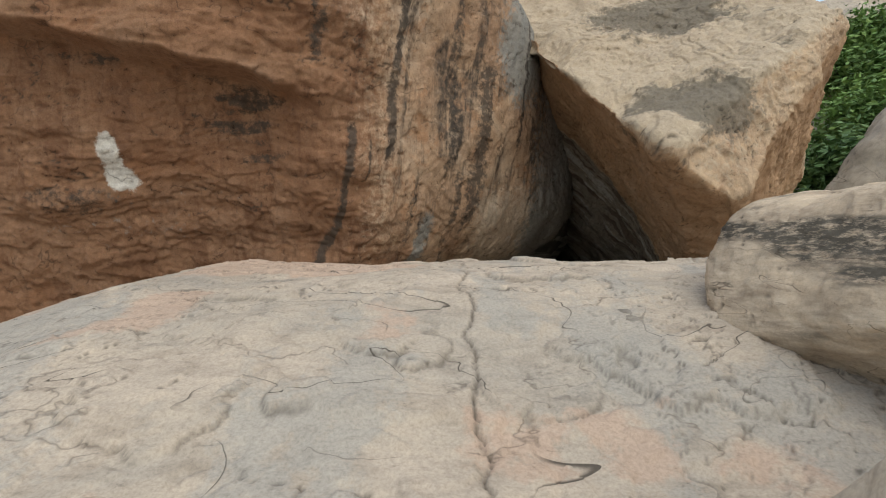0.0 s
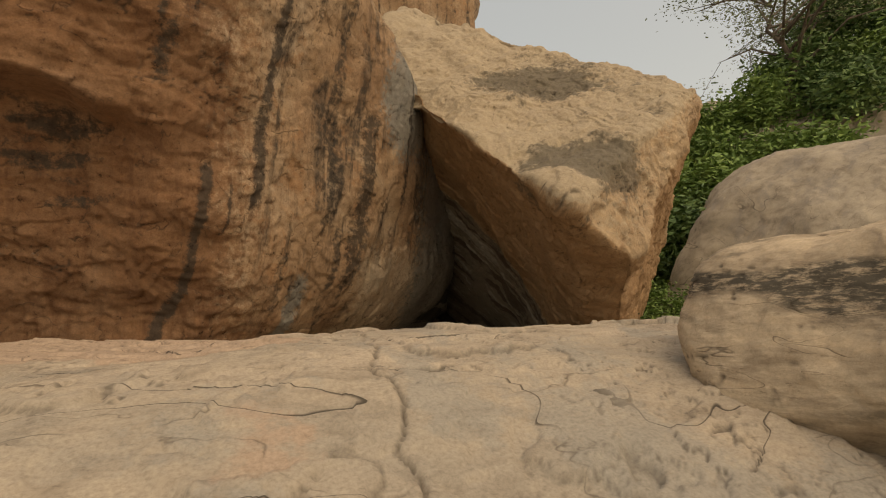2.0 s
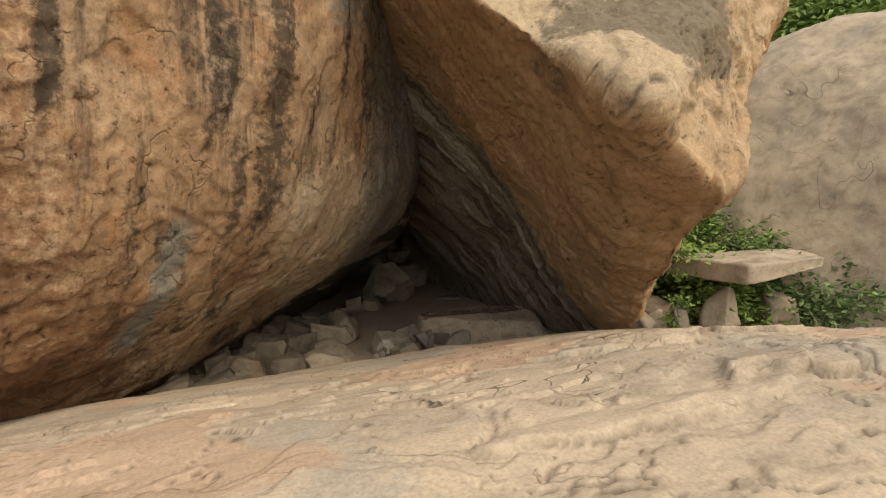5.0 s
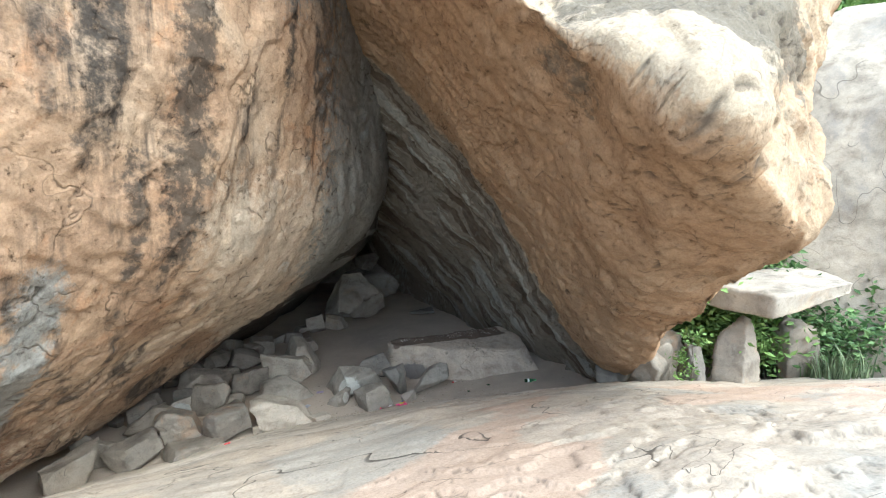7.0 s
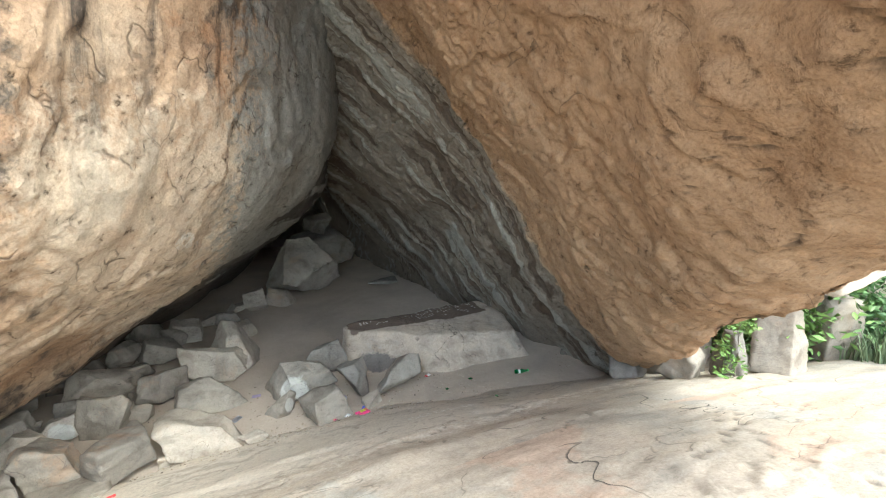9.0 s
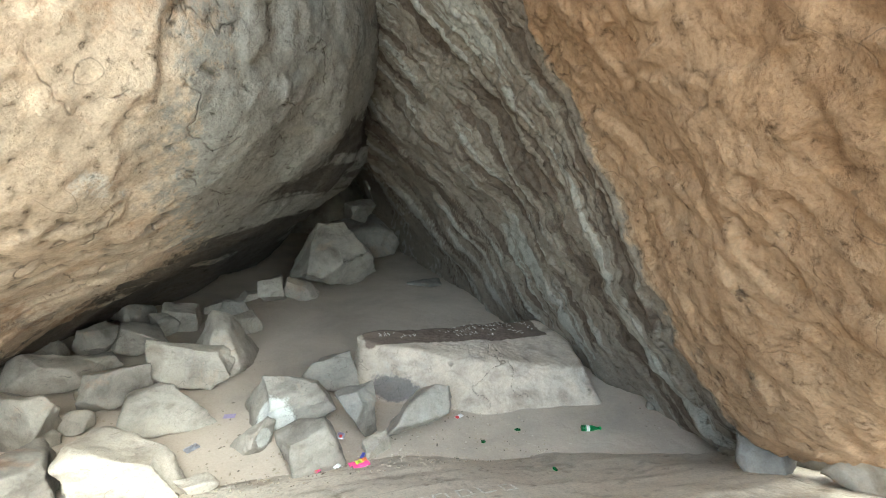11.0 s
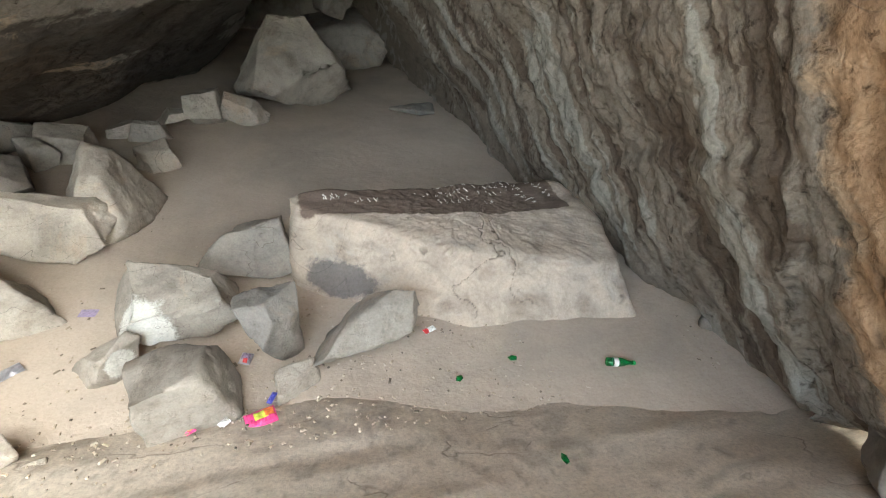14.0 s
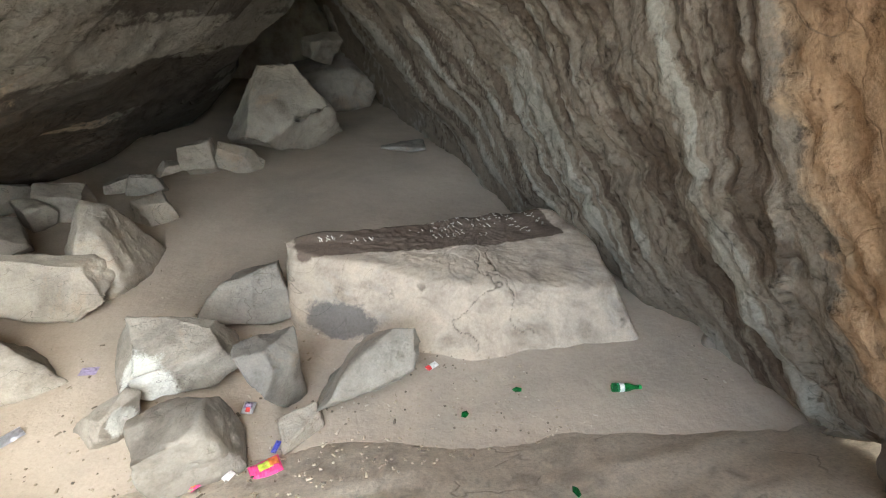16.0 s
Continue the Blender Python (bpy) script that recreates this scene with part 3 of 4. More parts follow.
boulder("cliff_behind", "tall ochre cliff behind the boulders", (1, 36, 10), [((0.98, -0.2, 0.05), (10.8, 30, 14)), ((0, -1, 0), (3, 28, 10)), ((0, 0, 1), (0, 35, 34)), ((-1, 0, 0), (-18, 36, 10)), ((0, 1, 0), (0, 48, 10)), ((0, 0, -1), (0, 36, -2))], OCHRE, 60, 20, 0.5, 0.3, 131)
boulder("rocky_hill", "distant bare grey rock hill", (40, 62, 10), [((-0.3, -0.5, 0.8), (30, 52, 25)), ((0, 0, 1), (40, 60, 30)), ((-0.9, -0.3, 0.1), (17, 55, 15)), ((0, -1, 0.2), (40, 44, 12)), ((1, 0, 0.3), (80, 60, 12)), ((0, 1, 0), (40, 90, 10)), ((0, 0, -1), (40, 60, -2))], DOME, 60, 9, 1.2, 0.15, 141)
boulder("hillside", "steep rocky hillside under scrub", (24, 25, 4), [((-0.55, -0.45, 0.7), (19, 20, 9.5)), ((-0.25, 0, 0.97), (25, 24, 14.5)), ((-0.95, 0.2, 0.2), (14.5, 22, 6)), ((0, -1, 0.1), (24, 14, 3)), ((1, 0, 0.1), (45, 25, 3)), ((0, 1, 0.1), (24, 40, 3)), ((0, 0, -1), (24, 25, -1))], DOME, 80, 14, 0.5, 0.3, 151)
boulder("back_boulder", "dark boulder closing the back of the cave", (4.6, 26.5, 2), [((0, -1, 0.1), (4.6, 23.6, 2)), ((-0.9, -0.3, 0.2), (0, 26, 2)), ((0.9, -0.3, 0.2), (9, 26, 2)), ((0, 0, 1), (4.6, 26, 7)), ((0, 1, 0), (4.6, 30, 2)), ((0, 0, -1), (4.6, 26, -1))], STONE, 40, 16, 0.12, 0.8, 156)


# ---- loose stones ----
def stone_mesh(w, d, h, seed, taper=0.0, material=STONE, n=26, lean=(0, 0), white=None):
    """A broken block, w x d x h, its foot a little in the sand."""
    rng = np.random.default_rng(seed)
    dirs, quads = cube_sphere(n)
    faces = []
    for base, half in (((1, 0, 0), w / 2), ((-1, 0, 0), w / 2), ((0, 1, 0), d / 2), ((0, -1, 0), d / 2), ((0, 0, 1), h / 2), ((0, 0, -1), h / 2)):
        nrm = np.array(base, float) + rng.normal(0, 0.27, 3) + (0, 0, taper if base[2] == 0 else 0)
        nrm /= np.linalg.norm(nrm)
        faces.append((nrm, nrm * half * (0.81 - 0.4 * taper if base[2] == 0 else 0.95)))
    for _ in range(7):
        s = rng.choice([-1, 1], 3) * rng.uniform(0.35, 1, 3)
        nrm = s / np.array([w, d, h])
        nrm /= np.linalg.norm(nrm)
        reach = np.abs(nrm) @ np.array([w, d, h]) / 2
        faces.append((nrm, nrm * reach * rng.uniform(0.64, 0.86)))
    p = hull((0, 0, 0), faces, dirs, 170)
    nn = normals_of(p, quads)
    k = (w + d + h) / 3
    off = rng.uniform(-50, 50, 3)
    p = p + nn * (k * (0.05 * clouds(p / k * 1.8 + off, 3, 0.5, seed) + 0.03 * flakes(p / k * 2.4 + off, seed + 1, 3, 0.1) + 0.004 * clouds(p / k * 14 + off, 2, 0.5, seed + 2)))[:, None]
    p = (p - (p.max(0) + p.min(0)) / 2) * (1.1 * np.array([w, d, h]) / np.ptp(p, axis=0))
    p = p + np.stack([p[:, 2] * lean[0], p[:, 2] * lean[1], 0 * p[:, 2]], 1)
    p[:, 2] += h / 2 - 0.05 * h
    extra = {}
    if white:
        extra["chalk"] = 1.05 * blob(p, white[:3], white[3])
    return mesh_from("stone", p, quads, material, extra)


def stone(name, label, x, y, w, d, h, seed, turn=0, z=0.0, taper=0.0, lean=(0, 0), group="loose stones in the cave", material=STONE, n=26, white=None):
    ob = new(name, stone_mesh(w, d, h, seed, taper, material, n, lean, white))
    ob.matrix_basis = pose(x, y, z, 0, 0, turn)
    return tagged(ob, label, "stone", group)


# the heap along the foot of the ochre boulder: x, y, width, height, turn
HEAP = [(0.76, 12.92, 0.66, 0.5, 35), (0.19, 13.06, 0.62, 0.54, -10), (0.38, 12.62, 0.7, 0.24, 12), (0.56, 13.93, 0.55, 0.5, -25), (1.09, 14.51, 0.62, 0.42, 15), (0.44, 14.99, 0.78, 0.42, -8), (-0.22, 13.49, 0.55, 0.42, 30), (1.1, 15.75, 0.6, 0.38, 5), (0.61, 15.96, 0.46, 0.32, 40), (0.15, 14.51, 0.38, 0.28, -30), (-0.35, 12.75, 0.6, 0.36, 18), (-0.75, 13.1, 0.6, 0.4, -20), (-0.4, 14.1, 0.55, 0.35, 8), (0.1, 15.5, 0.6, 0.36, -15), (-0.9, 12.5, 0.6, 0.45, 25), (-0.5, 14.9, 0.5, 0.3, 0), (0.8, 15.25, 0.4, 0.26, 22)]
for i, (x, y, w, h, turn) in enumerate(HEAP):
    stone("fallen_stone", "angular grey brown stone block fallen on the sand", x, y, w, 0.75 * w, h, 300 + 7 * i, turn, taper=0.14, material=DULL)
stone("pale_stone", "large pale pointed stone with a dark grey broken foot", 1.47, 13.0, 0.86, 0.56, 0.46, 307, -14, taper=0.25, lean=(-0.2, 0.1), n=30)
stone("whitened_stone", "grey stone with a whitish bleached side", 0.09, 14.09, 0.55, 0.4, 0.3, 317, 10, taper=0.15, white=(0.0, -0.2, 0.12, 0.13))
scatter = np.random.default_rng(77)
for i in range(14):
    x = scatter.uniform(-1.0, 1.3)
    y = scatter.uniform(13.3, 16.0) + 0.2 * x
    w = scatter.uniform(0.14, 0.3)
    stone("rubble_stone", "small grey brown stone among the fallen blocks", x, y, w, w * 0.8, w * 0.65, 1300 + 3 * i, scatter.uniform(-60, 60), taper=0.1, material=DULL, n=12)
stone("pebble_stone", "small rounded pinkish stone on the sand", 1.13, 12.86, 0.16, 0.16, 0.16, 290, 10)
# the ring of stones round the cave floor
RING = [(2.72, 17.48, 0.46, 0.43, 8), (3.17, 17.5, 0.54, 0.4, -12), (1.46, 16.55, 0.52, 0.38, 10), (1.26, 16.32, 0.36, 0.3, -25), (1.88, 17.14, 0.36, 0.19, 20), (2.15, 17.08, 0.42, 0.21, -8), (2.31, 16.24, 0.38, 0.27, 14), (2.34, 17.5, 0.42, 0.18, 0), (0.85, 16.9, 0.5, 0.3, 30)]
for i, (x, y, w, h, turn) in enumerate(RING):
    stone("ring_stone", "blunt grey tan stone edging the cave floor", x, y, w, 0.7 * w, h, 500 + 5 * i, turn, taper=0.25)
stone("standing_stone", "large pointed grey stone standing at the back", 3.9, 18.2, 1.5, 0.9, 1.15, 601, 6, taper=0.95, lean=(0.08, 0.1), n=32)
stone("ribbed_stone", "leaning grey slab of ribbed stone", 2.02, 15.25, 0.6, 0.9, 0.6, 611, -18, taper=0.25, lean=(-0.25, 0.2), n=26)
stone("split_stone", "grey stone with a rusty orange split face", 1.75, 14.76, 0.8, 0.5, 0.5, 621, -10, taper=0.2, n=28)
stone("low_stone", "low pale grey stone half in sand", 1.6, 13.95, 0.78, 0.55, 0.36, 631, 15, taper=0.25, n=26)
stone("round_stone", "rounded tan stone against the bench", 3.14, 14.22, 0.62, 0.44, 0.36, 641, -6, taper=0.15, n=24)
stone("painted_stone", "grey brown boulder with a white painted face", 2.68, 13.68, 0.84, 0.6, 0.44, 651, -10, taper=0.22, n=30, white=(-0.1, -0.27, 0.17, 0.19))
stone("chalky_stone", "small dark grey stone daubed white", 2.37, 13.31, 0.33, 0.26, 0.25, 661, 25, taper=0.15, white=(0.05, -0.12, 0.12, 0.09))
stone("square_stone", "squared pale grey stone block on the sand", 2.82, 12.9, 0.5, 0.42, 0.42, 671, 10, taper=0.1, n=28)
stone("wedge_stone", "upright grey wedge of stone", 3.29, 13.24, 0.36, 0.36, 0.48, 681, 12, taper=0.12, lean=(-0.16, 0.1), n=26)
stone("flaked_stone", "blunt triangular tan stone", 3.82, 13.1, 0.66, 0.42, 0.42, 691, -6, taper=0.45, n=28)
stone("flat_stone", "small flat grey stone with moss", 3.38, 12.94, 0.27, 0.2, 0.12, 701, 10)
stone("chip_stone", "small grey stone lying at the slab's edge", 2.16, 12.63, 0.18, 0.14, 0.1, 705, 20)
stone("rusty_stone", "flat reddish stone set in the floor", 5.45, 17.7, 0.7, 0.35, 0.12, 711, 4)
stone("gap_stone", "grey stone block wedged in the dark gap", 4.75, 20.3, 0.62, 0.5, 0.5, 731, 8, z=0.85, n=20)
stone("gap_stone", "narrow upright stone in the dark gap", 5.0, 20.35, 0.3, 0.3, 0.62, 741, -8, z=1.3, lean=(-0.15, 0))
stone("gap_stone", "broad stone filling the back of the cave", 4.9, 20.7, 1.6, 1.2, 0.95, 751, 0, z=-0.02, n=20)
stone("pebble_stone", "small dark stone at the slab's foot", 1.95, 12.75, 0.25, 0.2, 0.16, 761, 25)
# props under the leaning boulder; the first four are added to block a light leak
PROP = [(6.55, 11.75, 0.7, 0.6, 0.75, 0.1, "dark stone added under the leaning boulder to stop light"), (7.05, 11.45, 0.65, 0.6, 0.95, 0.1, "brown stone added under the leaning boulder to stop light"), (7.2, 12.1, 0.7, 0.7, 1.0, 0.0, "dark stone added under the leaning boulder to stop light"), (6.6, 11.15, 0.5, 0.4, 0.65, 0.3, "grey stone added under the leaning boulder to stop light"), (6.6, 12.35, 0.34, 0.3, 0.26, 0.0, "wedge of brown stone under the leaning boulder"), (6.5, 12.85, 0.4, 0.35, 0.22, 0.0, "dark stone under the leaning boulder"), (5.95, 11.35, 0.5, 0.42, 0.4, 0.35, "brown stone prop under the leaning boulder"), (6.15, 10.75, 0.42, 0.4, 0.5, 0.55, "pale split stone prop under the leaning boulder"), (6.6, 10.55, 0.44, 0.4, 0.6, 0.5, "grey stone prop under the leaning boulder"), (7.4, 10.4, 0.6, 0.5, 0.95, 0.4, "upright brown stone block holding a flat slab"), (9.0, 10.6, 0.6, 0.5, 1.1, 0.0, "brown stone block holding a flat slab")]
for i, (x, y, w, d, h, z, label) in enumerate(PROP):
    stone("prop_stone", label, x, y, w, d, h, 800 + 9 * i, (i * 41) % 50 - 25, z=z, taper=0.06, group="stones propping the boulder", n=18, material=DULL)
boulder("flat_slab_stone", "flat pale stone slab laid across two blocks", (8.3, 10.5, 1.6), [((0, 0, 1), (8, 10, 1.76)), ((0.08, 0, -1), (8, 10, 1.49)), ((1, -0.2, -0.1), (9.6, 10, 1.6)), ((-1, -0.1, 0), (7.4, 10, 1.6)), ((0, -1, -0.1), (8, 9.9, 1.6)), ((0.1, 1, 0), (8, 11.4, 1.6)), ((0.7, -0.7, 0), (9.2, 10.0, 1.6))], STONE, 50, 30, 0.02, 2.5, 161, "stone")


# ---- the inscribed bench stone ----
def make_bench():
    dirs, quads = cube_sphere(110)
    faces = [((-0.985, -0.15, 0.08), (3.47, 14.0, 0.2)), ((-0.49, -0.73, 0.48), (3.46, 13.9, 0.0)), ((-0.12, -0.80, 0.58), (4.92, 13.1, 0.0)), ((0.05, -0.05, 1), (4.7, 14.1, 0.47)), ((-0.02, 1, 0.1), (4.7, 14.45, 0.3)), ((0.9, -0.3, 0.35), (5.88, 13.12, 0.0)), ((0, 0, -1), (4.7, 14, -0.12)), ((0.6, 0.3, 0.75), (5.95, 14.2, 0.44))]
    c = np.array((4.75, 13.95, 0.18))
    p = hull(c, faces, dirs, 24)
    n = normals_of(p, quads)
    d = 0.035 * clouds(p * 1.6, 3, 0.5, 171) + 0.02 * flakes(p * 2.6, 172, 3, 0.12) + 0.004 * clouds(p * 14, 3, 0.6, 173)
    cracks = vein(clouds(p * 1.3, 5, 0.55, 174), 0.014) * np.clip(clouds(p * 1.2, 2, 0.5, 175) * 3 + 0.3, 0, 1)
    p = p + n * (d - 0.012 * cracks)[:, None]
    panel = np.clip((p[:, 2] - 0.36) / 0.05, 0, 1) * np.clip((p[:, 0] - 3.5) / 0.1, 0, 1) * np.clip((5.78 - p[:, 0]) / 0.08, 0, 1) * np.clip((p[:, 1] - np.interp(p[:, 0], [3.5, 4.6, 5.6], [14.1, 13.9, 13.92])) / 0.08, 0, 1)
    soot = blob(p, (3.75, 13.75, 0.12), (0.28, 0.3, 0.13))
    me = mesh_from("stone_bench", p, quads, BENCH, {"crack": cracks, "dark": panel, "grey": soot})
    ob = tagged(new("stone_bench", me), "long pale stone bench, dark painted top covered in chalk scrawl", "bench")
    return ob


def top_of(ob, x, y, up=4.0):
    hit, at, nrm, _ = ob.ray_cast((x, y, up), (0, 0, -1))
    return at.z if hit else 0.0


bench = make_bench()
bpy.context.view_layer.update()


def plain(name, colour, rough=0.6, metal=0.0, spec=0.4, variation=0.15):
    m, nt, bsdf = make_material(name)
    n = noise_tex(nt, coords(nt), 40, 4, 0.6)
    col = mix(nt, 1.0, colour, ramp(nt, n, [(0.3, (1 - variation,) * 3), (0.7, (1 + variation,) * 3)]), "MULTIPLY")
    nt.links.new(col, bsdf.inputs["Base Color"])
    bsdf.inputs["Roughness"].default_value, bsdf.inputs["Metallic"].default_value = rough, metal
    bsdf.inputs["Specular IOR Level"].default_value = spec
    return m


CHALK = plain("white_chalk", (0.62, 0.58, 0.52), 0.95, 0, 0.1, 0.3)


def strokes(name, marks, support, parent, label, wide=0.012):
    """Chalk strokes lying on a rough surface; each mark is two ends in plan."""
    bm = bmesh.new()
    for x0, y0, x1, y1 in marks:
        a, b = Vector((x0, y0, 0)), Vector((x1, y1, 0))
        side = (b - a).normalized().cross(Vector((0, 0, 1))) * wide / 2
        rows = []
        steps = max(1, int((b - a).length / 0.03))
        for k in range(steps + 1):
            q = a.lerp(b, k / steps)
            rows.append([bm.verts.new((q.x + s * side.x, q.y + s * side.y, top_of(support, q.x + s * side.x, q.y + s * side.y) + lift)) for s, lift in ((-1, 0.001), (0, 0.005), (1, 0.001))])
        for r0, r1 in zip(rows, rows[1:]):
            for k in (0, 1):
                bm.faces.new((r0[k], r0[k + 1], r1[k + 1], r1[k]))
    return part(name, bm, CHALK, parent, label)


def scrawl(rng, x, y, length, height, dx, dy):
    """A row of short illegible glyph bars that runs along (dx, dy)."""
    out, s = [], 0.0
    while s < length:
        w = rng.uniform(0.025, 0.045)
        cx, cy = x + dx * s, y + dy * s
        px, py = -dy, dx
        for _ in range(rng.integers(1, 4)):
            u0, v0, u1, v1 = rng.uniform(0, w), rng.uniform(-0.5, 0.5) * height, rng.uniform(0, w), rng.uniform(-0.5, 0.5) * height
            out.append((cx + dx * u0 + px * v0, cy + dy * u0 + py * v0, cx + dx * u1 + px * v1, cy + dy * u1 + py * v1 + 0.004))
        s += w + 0.016
    return out


rng = np.random.default_rng(7)
marks = []
for x, y, length, height in ((3.72, 14.3, 0.2, 0.07), (3.95, 14.22, 0.2, 0.08), (4.45, 14.28, 0.12, 0.06), (4.62, 14.42, 0.3, 0.07), (4.62, 14.3, 0.3, 0.1), (4.6, 14.16, 0.26, 0.12), (4.98, 14.44, 0.3, 0.06), (4.98, 14.35, 0.28, 0.06), (4.98, 14.25, 0.26, 0.06), (5.0, 14.12, 0.1, 0.09)):
    marks += scrawl(rng, x, y, length, height, 1.0, 0.0)
for x, y, length, height in ((5.35, 14.42, 0.36, 0.09), (5.28, 14.4, 0.3, 0.07), (5.55, 14.45, 0.26, 0.08), (5.62, 14.38, 0.18, 0.06)):
    marks += scrawl(rng, x, y, length, height, 0.35, -0.93)
tagged(strokes("chalk_writing", marks, bench, bench, "white chalk scrawl", 0.009), kind="stuff")
slab_ob = bpy.data.objects["rock_slab"]
letters = []
for x in (3.3, 3.42, 3.58, 3.74, 3.9):
    letters += [(x, 11.56, x + 0.02, 11.7), (x, 11.56, x + 0.1, 11.58), (x + 0.09, 11.58, x + 0.1, 11.68), (x + 0.02, 11.69, x + 0.08, 11.7)]
tagged(strokes("chalk_letters", letters[:14] + letters[16:], slab_ob, slab_ob, "faded white chalk bars on the slab", 0.018), kind="stuff")


# ---- litter ----
def lathe(profile, segments=20):
    bm = bmesh.new()
    rings = [[bm.verts.new((r * math.cos(a), r * math.sin(a), z)) for a in np.linspace(0, 2 * math.pi, segments, endpoint=False)] for r, z in profile]
    for r0, r1 in zip(rings, rings[1:]):
        for k in range(segments):
            f = bm.faces.new((r0[k], r0[(k + 1) % segments], r1[(k + 1) % segments], r1[k]))
            f.smooth = True
    bm.faces.new(list(reversed(rings[0])))
    bm.faces.new(rings[-1])
    return bm


def glass_material():
    m, nt, bsdf = make_material("green_bottle_glass")
    bsdf.inputs["Base Color"].default_value = (0.01, 0.30, 0.07, 1)
    bsdf.inputs["Transmission Weight"].default_value = 0.6
    bsdf.inputs["Roughness"].default_value = 0.08
    bsdf.inputs["IOR"].default_value = 1.5
    return m


GREEN = glass_material()
PAPER = plain("white_paper", (0.75, 0.74, 0.72), 0.7)
bottle = new("soda_bottle")
part("body", lathe([(0.012, 0.0), (0.027, 0.002), (0.029, 0.01), (0.029, 0.09), (0.026, 0.11), (0.015, 0.145), (0.0125, 0.165), (0.0125, 0.185)]), GREEN, bottle)
part("label_band", lathe([(0.0296, 0.045), (0.0298, 0.046), (0.0298, 0.075), (0.0296, 0.076)]), PAPER, bottle, "white paper label")
part("cap", lathe([(0.0145, 0.178), (0.0155, 0.180), (0.0155, 0.192), (0.013, 0.195)], 18), plain("green_cap", (0.03, 0.3, 0.08), 0.4), bottle)
bottle.matrix_basis = pose(5.29, 12.61, max(0.03, top_of(slab_ob, 5.37, 12.58)) + 0.028, 0, 90, -17)
tagged(bottle, "empty green glass soda bottle lying on the sand", "bottle")


def packet(name, label, x, y, w, d, turn, colours, seed, z=0.005, puff=0.02):
    """A crumpled wrapper: a puffed pillow with crimped ends, and blocks of print as strips."""
    rng = np.random.default_rng(seed)
    root = new(name)
    nx, ny = 12, 8
    h = lambda u, v: puff * max(0.0, (1 - abs(u) ** 3)) * max(0.0, (1 - abs(v) ** 3)) + 0.006 * noise.noise(Vector((u * 3 + seed, v * 3, 0.3)))
    for k, (colour, u0, u1, v0, v1) in enumerate(colours):
        bm = bmesh.new()
        for side in ((1, -1) if k == 0 else (1,)):
            g = [[bm.verts.new(((u0 + (u1 - u0) * i / nx) * w / 2, (v0 + (v1 - v0) * j / ny) * d / 2, 0.012 + side * (h(u0 + (u1 - u0) * i / nx, v0 + (v1 - v0) * j / ny) * (1 if side > 0 else 0.4)) + 0.0015 * k)) for j in range(ny + 1)] for i in range(nx + 1)]
            for i in range(nx):
                for j in range(ny):
                    q = (g[i][j], g[i + 1][j], g[i + 1][j + 1], g[i][j + 1])
                    bm.faces.new(q if side > 0 else q[::-1])
        part("wrapper" if k == 0 else "print", bm, colour, root)
    root.matrix_basis = pose(x, y, max(z, top_of(slab_ob, x, y) + 0.012), 4, -3, turn)
    return tagged(root, label, "litter", "litter on the cave floor")


PINK, YELLOW, ORANGE = plain("pink_film", (0.75, 0.07, 0.25), 0.3), plain("yellow_green_film", (0.55, 0.62, 0.08), 0.3), plain("orange_film", (0.8, 0.22, 0.06), 0.3)
BLUE, VIOLET, RED, SILVER = plain("blue_film", (0.09, 0.1, 0.5), 0.3), plain("violet_film", (0.33, 0.27, 0.42), 0.4), plain("red_film", (0.6, 0.05, 0.05), 0.3), plain("silver_film", (0.5, 0.5, 0.55), 0.3, 0.6)
packet("snack_packet", "crumpled pink and yellow snack packet", 3.17, 12.70, 0.16, 0.105, 12, [(PINK, -1, 1, -1, 1), (YELLOW, -0.4, 0.5, -0.3, 0.6), (ORANGE, 0.3, 0.9, -0.2, 0.8)], 1, 0.02)
packet("sweet_wrapper", "small orange and pink sweet wrapper", 2.83, 12.7, 0.05, 0.035, 30, [(PINK, -1, 1, -1, 1), (ORANGE, -0.5, 0.4, -0.5, 0.5)], 2, 0.02, 0.01)
packet("torn_paper", "torn scrap of white paper", 2.99, 12.71, 0.06, 0.04, 40, [(PAPER, -1, 1, -1, 1)], 3, 0.02, 0.012)
packet("blue_wrapper", "small blue twisted wrapper", 3.23, 12.86, 0.08, 0.03, 60, [(BLUE, -1, 1, -1, 1)], 4, 0.015, 0.01)
packet("foil_wrapper", "crumpled silver and violet wrapper", 3.1, 13.2, 0.09, 0.07, 70, [(SILVER, -1, 1, -1, 1), (VIOLET, -0.5, 0.5, -0.7, 0.7), (RED, -0.9, -0.4, -0.5, 0.2)], 5, 0.02, 0.025)
packet("paper_scrap", "red and white scrap of packaging", 4.27, 13.2, 0.09, 0.045, 20, [(PAPER, -1, 1, -1, 1), (RED, -1, -0.3, -1, 1)], 6, 0.015, 0.01)
packet("violet_scrap", "faded violet scrap of paper", 2.15, 13.86, 0.11, 0.07, -15, [(VIOLET, -1, 1, -1, 1)], 7, 0.012, 0.004)
packet("film_scrap", "grey plastic film scrap", 1.86, 13.4, 0.12, 0.08, 35, [(SILVER, -1, 1, -1, 1)], 8, 0.015, 0.012)
packet("red_scrap", "tiny red scrap at the slab's foot", 0.75, 12.1, 0.07, 0.03, 10, [(RED, -1, 1, -1, 1)], 9, 0.06, 0.008)
